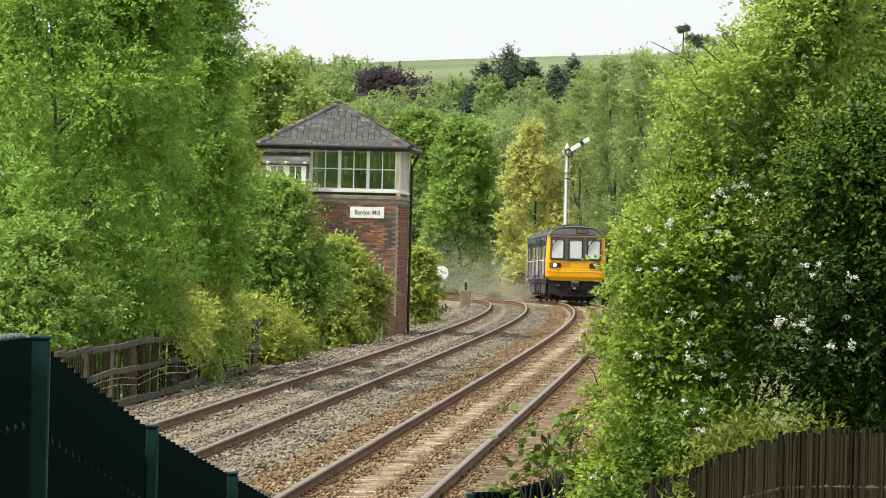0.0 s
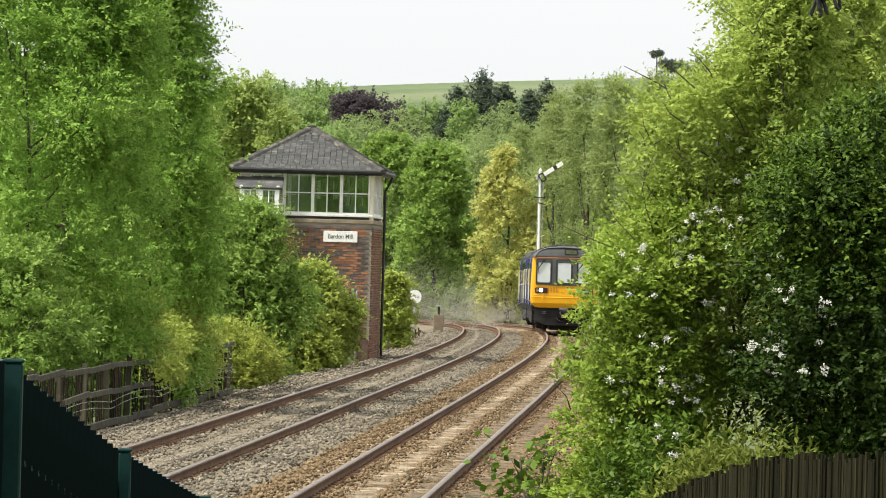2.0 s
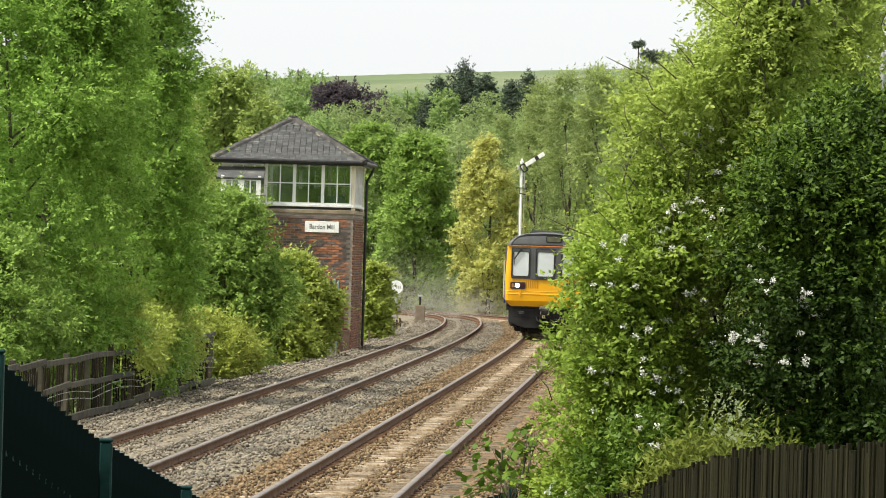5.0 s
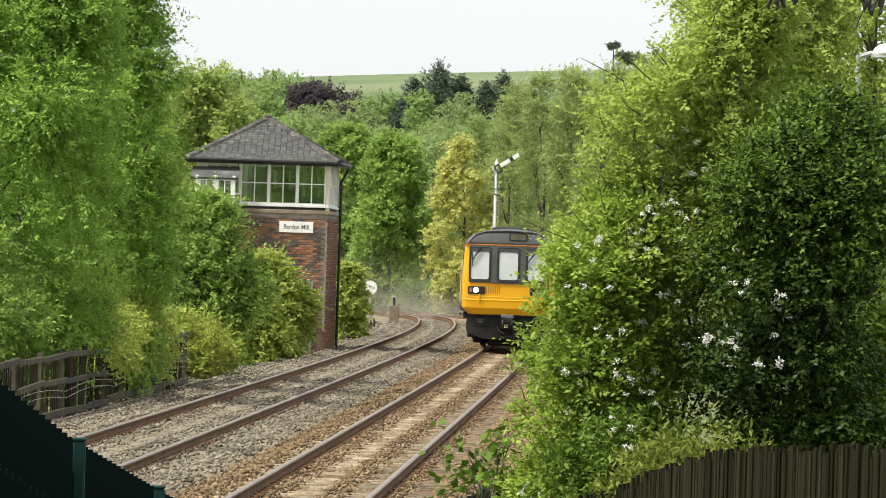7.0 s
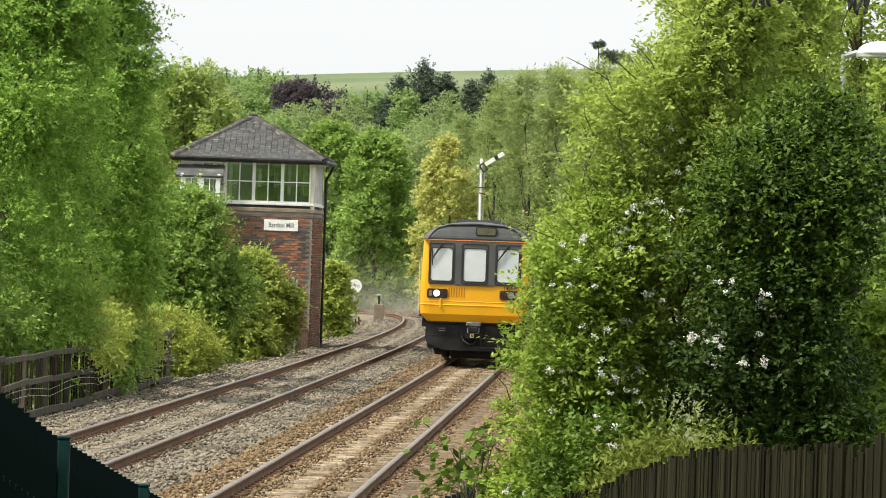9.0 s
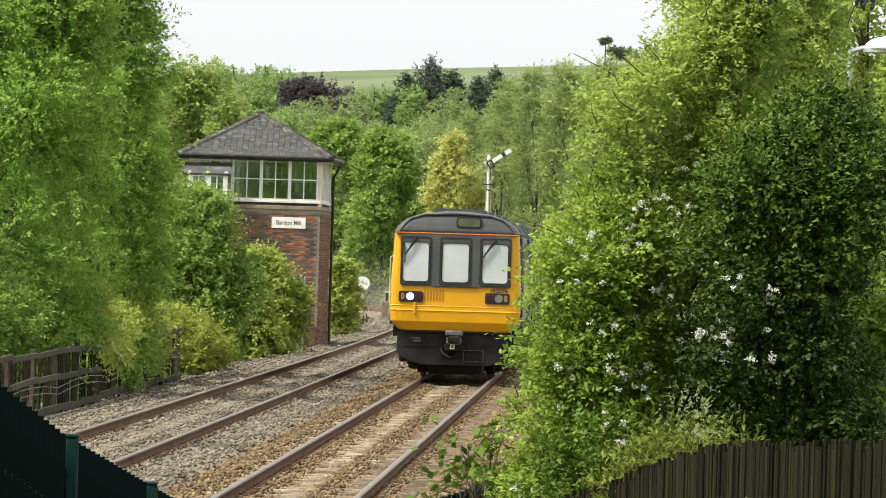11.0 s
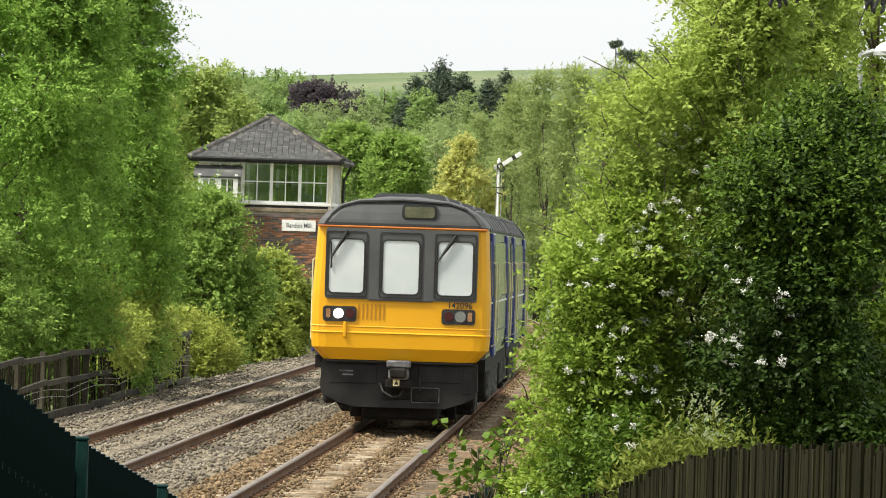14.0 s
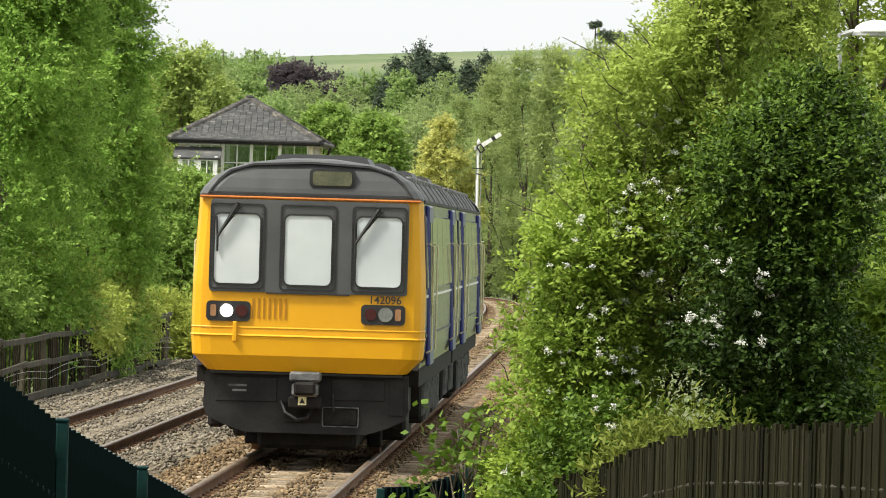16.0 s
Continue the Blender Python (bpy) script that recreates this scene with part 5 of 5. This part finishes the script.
    # lower door, cable pipes and post at the foot
    dr = part("door", block(HW - 0.33, HW - 0.02, -HL - 0.05, -HL - 0.012, -0.6, 0.42, bevel=0.01), M_DOOR_BROWN, b, "dull brown low door")
    part("door_batten", block(HW - 0.33, HW - 0.02, -HL - 0.07, -HL - 0.05, 0.36, 0.42), M_DOOR_BROWN, dr)
    for x, z in ((1.5, 1.95), (0.7, 2.05)):
        part("pipe", bar([(x - 0.06, -HL - 0.14, -0.5), (x, -HL - 0.12, z)], 0.035, 7), M_TEAL, b, "weathered grey-green pipe")
    part("pipe", bar([(1.58, -HL - 0.13, -0.5), (1.6, -HL - 0.12, 1.9)], 0.025, 7), M_TEAL, b)
    # bricks: those of the upper end wall singly, the rest joined
    bk = bmesh.new()
    slab(bk, -0.103, 0.103, -0.02, 0.012, -0.029, 0.029)
    brick_red = finish(bk, "brick", M_BRICK)
    bk = bmesh.new()
    slab(bk, -0.103, 0.103, -0.02, 0.012, -0.029, 0.029)
    brick_dark = finish(bk, "brick", M_BRICK_BLUE)
    rest_v, rest_f, single = [], [], 0
    box_f = np.array([(0, 1, 3, 2), (4, 6, 7, 5), (0, 4, 5, 1), (2, 3, 7, 6), (0, 2, 6, 4), (1, 5, 7, 3)])
    for face in ("end", "side"):
        span = 2 * HW if face == "end" else 2 * HL
        for c in range(56):
            z = SILL - 0.16 - 0.04 - c * 0.075
            if z < -0.6:
                break
            n = int(span / 0.225)
            for i in range(n + 1):
                a = -span / 2 + (i + (0.5 if c % 2 else 0)) * 0.225 + 0.1
                if a > span / 2 - 0.08:
                    continue
                j = rr.uniform(-0.004, 0.006)
                if face == "end" and -0.4 < a and z > 1.4 and single < 300:
                    single += 1
                    o = new("brick", brick_dark if rr.random() < 0.3 + 0.35 * math.sin(a * 2.1 + z * 1.3) ** 2 else brick_red)
                    o.parent = wall
                    o.location = (a, -HL - j, z)
                else:
                    for k in range(8):
                        p, q, h = (-0.103, 0.103)[k & 1], (-0.02, 0.012)[k >> 1 & 1] - j, z + (-0.029, 0.029)[k >> 2 & 1]
                        rest_v.append((a + p, -HL + q, h) if face == "end" else (HW - q, a + p, h))
                    rest_f.append(box_f + len(rest_v) - 8)
    tagged(part("bricks", raw_mesh("bricks", rest_v, np.concatenate(rest_f), M_BRICK_REST), M_BRICK_REST, wall), kind="stuff")


signal_box()


# ---- semaphore signal and lineside things ----
def semaphore():
    s = thing("semaphore_signal", "white semaphore signal post with a raised arm", "railway signal", pose(7.5, 390, -0.9))
    part("post", bar([(0, 0, -0.3), (0, 0, 5), (0, 0, 9.4)], [0.09, 0.08, 0.065], 10), M_WHITE, s, "white-painted tubular post")
    arm = part("arm", block(0.12, 1.5, -0.03, 0.0, -0.11, 0.14, bevel=0.01), M_WHITE, s, "white semaphore arm with a black stripe")
    arm.matrix_basis = pose(0.1, -0.12, 9.25, 0, -33, 0)
    part("stripe", block(0.85, 1.08, -0.036, -0.03, -0.11, 0.14), M_BLACK, arm)
    part("spectacle", ring_panel(soft_rect(-0.22, 0.16, -0.36, 0.18, 0.08), soft_rect(-0.14, 0.08, -0.28, 0.1, 0.06), -0.03, 0.0), M_BLACK, arm)
    part("lamp", block(-0.28, -0.1, -0.15, 0.1, 9.0, 9.3, bevel=0.04), M_STEEL, s)
    part("finial", bar([(0, 0, 9.4), (0, 0, 9.55), (0, 0, 9.75)], [0.1, 0.12, 0.02], 10), M_WHITE, s)
    part("platform", block(-0.35, 0.35, -0.1, 0.5, 7.9, 7.95), M_BLACK, s)
    part("ladder_stile", bar([(0.2, 0.5, -0.3), (0.2, 0.4, 9.0)], 0.025, 6), M_STEEL, s)
    part("ladder_stile", bar([(-0.1, 0.5, -0.3), (-0.1, 0.4, 9.0)], 0.025, 6), M_STEEL, s)
    part("bracket", block(0.0, 0.5, -0.05, 0.05, 3.4, 3.46), M_WHITE, s)
    part("balance_weight", bar([(-0.1, -0.15, 7.6), (0.3, -0.15, 7.5)], 0.04, 6), M_BLACK, s)


semaphore()
lm = thing("lineside_marker", "round white marker disc on a thin grey post", "railway sign", pose(-0.02, 272, -0.3))
part("post", bar([(0, 0, -0.3), (0, 0, 1.75)], 0.03, 8), M_STEEL, lm)
d = disc(0, 0, 0.29, -0.02, 0.02, 28)
part("disc", d, M_WHITE, lm, "white enamel disc").location = (0, -0.05, 1.62)
for k in range(3):
    part("mark", block(0.0 + 0.075 * k, 0.045 + 0.075 * k, -0.075, -0.07, 1.56, 1.67), M_STEEL, lm)
cb = thing("concrete_block", "weathered concrete cable post with a short stub pipe", "concrete post", pose(1.04, 276, -0.35))
part("body", block(-0.22, 0.22, -0.2, 0.2, -0.2, 0.9, bevel=0.03), M_CONCRETE, cb)
part("stub", bar([(0, 0, 0.9), (0, 0, 1.25)], 0.05, 8), M_BLACK, cb)
part("stub_cap", block(-0.11, 0.11, -0.11, 0.11, 1.25, 1.32, bevel=0.02), M_STEEL, cb)
tb = thing("trackside_cabinet", "small pale grey cabinet beside the far line", "cabinet", pose(8.7, 310, -0.6))
part("body", block(-0.18, 0.18, -0.15, 0.15, 0, 1.5, bevel=0.02), M_STEEL, tb)
part("cap", block(-0.21, 0.21, -0.18, 0.18, 1.5, 1.55, bevel=0.01), M_STEEL, tb)

tc = thing("trackside_cabinet", "pale grey equipment cabinet half hidden by the hawthorn", "cabinet", pose(4.75, 160, -0.45))
body = part("body", block(-0.3, 0.3, -0.22, 0.22, 0, 1.42, bevel=0.02), M_STEEL, tc)
part("door", block(-0.26, 0.26, -0.235, -0.22, 0.1, 1.34, bevel=0.006), M_STEEL, body)
part("cap", block(-0.34, 0.34, -0.26, 0.26, 1.42, 1.47, bevel=0.012), M_STEEL, tc)
rr = random.Random(77)
for k in range(9):
    x, y, h, _ = line_at(203 + 7.5 * k, -APART - 2.55 - 0.1 * rr.random())
    st = thing("wire_stake", "short dark stake carrying signal wires beside the far line", "stake", pose(x, y, h - 0.55, 0, rr.uniform(-4, 4), 0), group="signal wire stakes")
    part("stake", block(-0.035, 0.035, -0.035, 0.035, -0.1, 0.62 + rr.uniform(0, 0.12), bevel=0.008), M_TIMBER, st)
    part("pulley", disc(0.06, 0.48, 0.055, -0.03, 0.03, 12), M_RAIL_RUST, st)

# platform lamp behind the bushes
pl = thing("platform_lamp", "grey lamp post with a pale domed lantern", "lamp post", pose(4.55, 60, -0.4))
part("post", bar([(0, 0, -0.2), (0, 0, 2), (0, 0, 5.16)], [0.04, 0.03, 0.025], 10), M_STEEL, pl)
part("arm", bar([(0, 0, 5.14), (0.12, 0, 5.18), (0.3, 0, 5.18)], 0.025, 8), M_STEEL, pl)
bm = bmesh.new()
rings = []
for r, z in ((0.27, 0.0), (0.27, 0.035), (0.25, 0.09), (0.2, 0.145), (0.12, 0.185), (0.03, 0.2)):
    rings.append([bm.verts.new((0.36 + 0.85 * r * math.cos(i * math.tau / 24), r * math.sin(i * math.tau / 24), 5.17 + 0.62 * z)) for i in range(24)])
for a, b in zip(rings, rings[1:]):
    for i in range(24):
        bm.faces.new((a[i], a[(i + 1) % 24], b[(i + 1) % 24], b[i]))
bm.faces.new(rings[0][::-1]), bm.faces.new(rings[-1])
part("lantern", bm, M_WHITE, pl, "pale domed lantern", smooth=True)
part("lantern_rim", bar([(0.36, 0, 5.14), (0.36, 0, 5.175)], 0.245, 24), M_STEEL, pl)


def hill_wall():
    """A dry-stone wall along the brow of the pasture."""
    bm = bmesh.new()
    pts = [(x, 1470 + 6 * math.sin(x * 0.05), float(ground_height(x, 1470)) + 0.2) for x in np.linspace(-90, 90, 40)]
    for p, q in zip(pts, pts[1:]):
        a, b = Vector(p), Vector(q)
        v = [bm.verts.new(c) for c in (a + Vector((0, -0.4, -1)), b + Vector((0, -0.4, -1)), b + Vector((0, -0.3, 0.75)), a + Vector((0, -0.3, 0.75)), a + Vector((0, 0.4, -1)), b + Vector((0, 0.4, -1)), b + Vector((0, 0.3, 0.75)), a + Vector((0, 0.3, 0.75)))]
        for f in ((0, 1, 2, 3), (7, 6, 5, 4), (3, 2, 6, 7)):
            bm.faces.new([v[i] for i in f])
    tagged(part("stone_wall", bm, M_SANDSTONE), "grey dry-stone wall along the brow of the hill", "wall")


hill_wall()


# ---- fences ----
def timber_fence():
    """Old post-and-rail fence with pales behind and slack wires, along the far side of the line."""
    f = thing("timber_fence", "old dark timber fence with broken pales and slack wire", "fence")
    rr = random.Random(21)
    a, b = Vector((-6.45, 92, 0)), Vector((-4.25, 146, 0))
    way = (b - a).normalized()
    yaw = math.degrees(math.atan2(-way.x, way.y))
    n = 12
    for i in range(n + 1):
        p = a.lerp(b, i / n)
        o = part("post", block(-0.05, 0.05, -0.045, 0.045, -0.7, 0.83 + rr.uniform(-0.05, 0.06), bevel=0.01), M_TIMBER, f)
        o.matrix_basis = pose(p.x, p.y, 0, rr.uniform(-2, 2), rr.uniform(-2, 2), yaw)
    for i in range(n):
        p, q = a.lerp(b, i / n), a.lerp(b, (i + 1) / n)
        for z, h in ((0.74, 0.1), (0.26, 0.1), (-0.28, 0.13)):
            if z == 0.26 and i % 5 == 2:
                continue
            o = part("rail", block(-0.025, 0.025, 0, (q - p).length + 0.08, -h / 2, h / 2, bevel=0.008), M_TIMBER, f)
            o.matrix_basis = pose(p.x + 0.09, p.y - 0.04, z + rr.uniform(-0.03, 0.03), rr.uniform(-0.8, 0.8), 0, yaw)
    m = int((b - a).length / 0.36)
    for i in range(m):
        if rr.random() < 0.2:
            continue
        p = a.lerp(b, i / m)
        w = rr.choice((0.025, 0.03, 0.045))
        o = part("pale", block(-0.012, 0.012, -w, w, -0.5, rr.uniform(0.6, 0.85), bevel=0.004), M_PALE, f)
        o.matrix_basis = pose(p.x - 0.03, p.y, 0, rr.uniform(-1.5, 1.5), 0, yaw)
    for z in (-0.02, 0.1):
        pts = []
        for i in range(41):
            p = a.lerp(b, i / 40)
            pts.append((p.x + 0.16, p.y, z + 0.1 * abs(math.sin(i * 0.39))))
        part("wire", bar(pts, 0.0035, 5), M_STEEL, f, "slack galvanised wire")


timber_fence()


# Rib tips in a lighter green than the sheet
M_GREEN_TIP = material("lighter_green_edge", [(0.03, 0.06, 0.055), (0.1, 0.14, 0.13)], 0.6, 30, 60, 0.0)


def green_fence():
    """Close-ribbed green steel fence that steps down the platform ramp."""
    rib = bmesh.new()
    loft(rib, [(-0.03, -0.012), (0.0, 0.03), (0.03, -0.012)], 0, 1)
    bmesh.ops.rotate(rib, cent=(0, 0, 0), matrix=Matrix.Rotation(radians(90), 3, "X"), verts=rib.verts)
    for v in rib.verts:
        v.co.z = -v.co.z if v.co.z < 0 else v.co.z
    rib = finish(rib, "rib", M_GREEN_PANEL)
    tip = bmesh.new()
    slab(tip, -0.03, 0.03, -0.014, 0.02, -0.004, 0.008, bevel=0.004)
    tip = finish(tip, "tip", M_GREEN_TIP)
    pts = [((-1.0, 9.2), 2.5), ((-0.955, 10.6), 2.5), ((-0.83, 13.0), 2.5), ((-0.705, 15.4), 2.25), ((-0.585, 17.8), 2.05), ((-0.46, 20.2), 1.85), ((-0.34, 22.6), 1.65)]
    f = thing("green_fence", "dark green ribbed steel fence going down the platform ramp", "fence")
    for i, ((x, y), z) in enumerate(pts):
        if i in (0,):
            continue
        w = 0.02 if i < 3 else 0.015
        p = part("post", block(-w, w, -w, w, -0.6, z - 0.005, bevel=0.004), M_GREEN, f, "green steel post")
        p.location = (x + 0.01, y, 0)
        part("post_cap", block(-w - 0.002, w + 0.002, -w - 0.002, w + 0.002, z - 0.005, z + 0.004, bevel=0.003), M_GREEN, p)
    for ((x0, y0), z0), ((x1, y1), z1) in zip(pts, pts[1:]):
        ln = math.hypot(x1 - x0, y1 - y0)
        n = int(ln / 0.13)
        yaw = math.degrees(math.atan2(-(x1 - x0), y1 - y0)) + 90
        for i in range(n):
            t = (i + 0.5) / n
            o = new("rib", rib)
            o.parent = f
            z = z0 + (z1 - z0) * t
            o.matrix_basis = pose(x0 + (x1 - x0) * t - 0.03, y0 + (y1 - y0) * t, -0.5, 0, 0, yaw) @ Matrix.Diagonal((1, 1, z + 0.5, 1))
        for dz in (-0.18, -0.9):
            part("rail", bar([(x0 - 0.02, y0, z0 + dz), (x1 - 0.02, y1, z1 + dz)], 0.012, 6), M_GREEN, f)
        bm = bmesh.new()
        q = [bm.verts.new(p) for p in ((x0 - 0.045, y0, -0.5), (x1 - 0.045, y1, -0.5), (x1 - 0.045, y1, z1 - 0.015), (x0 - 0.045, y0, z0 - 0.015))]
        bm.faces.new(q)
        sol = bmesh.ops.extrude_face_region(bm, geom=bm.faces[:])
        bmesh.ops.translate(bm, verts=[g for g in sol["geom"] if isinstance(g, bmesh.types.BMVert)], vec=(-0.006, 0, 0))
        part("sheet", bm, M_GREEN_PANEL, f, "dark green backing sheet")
        for i in range(n):
            t = (i + 0.5) / n
            o = new("tip", tip)
            o.parent = f
            o.matrix_basis = pose(x0 + (x1 - x0) * t - 0.03, y0 + (y1 - y0) * t, z0 + (z1 - z0) * t, 0, 0, yaw)
    # end panel at the foot of the ramp
    e = thing("green_fence", "short green steel end panel beside a square post", "fence")
    px, py = 0.86, 45.2
    part("post", block(-0.04, 0.04, -0.04, 0.04, -0.6, 1.09, bevel=0.006), M_GREEN, e).location = (px, py, 0)
    part("post", block(-0.03, 0.03, -0.03, 0.03, -0.6, 0.92, bevel=0.006), M_GREEN, e).location = (px - 0.62, py - 0.1, 0)
    for i in range(14):
        o = new("rib", rib)
        o.parent = e
        t = (i + 0.5) / 14
        o.matrix_basis = pose(px - 0.6 + 0.56 * t, py - 0.1 + 0.09 * t, -0.5, 0, 0, 0) @ Matrix.Diagonal((1.1, 1, 0.5 + 0.93 + 0.12 * t * t, 1))
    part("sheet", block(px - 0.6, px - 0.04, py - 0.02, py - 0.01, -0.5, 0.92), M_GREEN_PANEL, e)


green_fence()


def board_fence():
    """Weathered close-boarded fence behind the ramp, its boards uneven at the top."""
    f = thing("board_fence", "weathered close-boarded timber fence with uneven silvered tops", "fence")
    rr = random.Random(33)
    bm = bmesh.new()
    slab(bm, -0.034, 0.034, -0.009, 0.009, 0, 1)
    for v in bm.verts:
        if v.co.z > 0.5:
            v.co.x *= 0.9
    board = finish(bm, "board", M_BOARD)
    a, b = Vector((0.93, 45.3)), Vector((2.76, 27.0))
    way = (b - a).normalized()
    ln = (b - a).length
    yaw = math.degrees(math.atan2(way.y, way.x))
    tops = ((45.3, 0.98), (41.0, 1.18), (39.0, 1.33), (37.2, 1.53), (35.6, 1.67), (34.2, 1.74), (31.8, 1.83), (29.4, 1.9), (20.0, 2.2))
    s = 0.0
    i = 0
    while s < ln:
        p = a + way * s
        z = np.interp(-p.y, [-t[0] for t in tops], [t[1] for t in tops])
        new_part = p.y < 29.9
        o = new("board", board)
        o.parent = f
        o.matrix_basis = pose(p.x, p.y, -0.5, rr.uniform(-0.2, 0.2), rr.uniform(-0.3, 0.3), yaw + rr.uniform(-0.35, 0.35)) @ Matrix.Diagonal((1.5 if new_part else rr.uniform(0.8, 1.15), 1, 0.5 + z + rr.uniform(-0.05, 0.02) + (0.05 if new_part else 0), 1))
        s += (0.098 if new_part else 0.061) + rr.uniform(0, 0.008)
        i += 1
    for dz in (-0.3, -1.2):
        pts = [(a.x + way.x * t + 0.03, a.y + way.y * t, np.interp(-(a.y + way.y * t), [-q[0] for q in tops], [q[1] for q in tops]) + dz) for t in np.linspace(0, ln, 12)]
        part("rail", bar(pts, 0.04, 6), M_TIMBER, f)


board_fence()


# ---- dust raised on the bend ----
M_DUST = leaf_material("fine_dust", (0.5, 0.47, 0.41), (0.6, 0.57, 0.51), 0.5, 0.0)


def dust_puff(at, size, count, seed):
    """A thin billow: fine flecks thick in the middle and sparse at the edge."""
    p = thing("dust_cloud", "thin pale dust hanging over the bend of the line", "dust", pose(*at), group="dust over the bend")
    rng = np.random.default_rng(seed)
    c = rng.normal(0, 1, (count, 3)) * np.array(size)
    c[:, 2] = np.abs(c[:, 2]) - at[2] - 0.2
    c = c + 0.25 * np.sin(c[:, [1, 2, 0]] * 2.3 + seed)
    v = (c[:, None] + rng.normal(0, 0.0085, (count, 3, 3))).reshape(-1, 3)
    o = part("dust", raw_mesh("dust", v, np.arange(count * 3).reshape(-1, 3), M_DUST), M_DUST, p)
    tagged(o, kind="stuff")
    return p


PUFFS = [(dust_puff(at, size, n, i), at) for i, (at, size, n) in enumerate((((4.2, 322, -0.1), (1.0, 4, 0.5), 17000), ((2.6, 330, -0.2), (1.3, 5, 0.9), 25000), ((0.8, 338, -0.3), (1.5, 5, 1.4), 29000), ((-1.0, 348, -0.3), (1.4, 5, 1.5), 18000)))]


def motions():
    for k, car in enumerate(CARS):
        walk(car, [(t / 2, car_pose(FRONT(t / 2), k)) for t in range(33)])
        for w in [c for c in car.children if c.name.startswith("wheelset")]:
            turn = -1 if k == 0 else 1
            walk(w, [(i / FPS, Matrix.Translation(w.location) @ Matrix.Rotation(turn * (297.0 - FRONT(i / FPS)) / 0.42, 4, "X")) for i in range(16 * FPS + 1)])
    for i, (puff, at) in enumerate(PUFFS):
        walk(puff, [(t, pose(at[0] - (0.1 + 0.02 * i) * t, at[1], at[2] - 0.012 * t, 0, 0, 1.2 * t)) for t in range(0, 17, 2)])


motions()
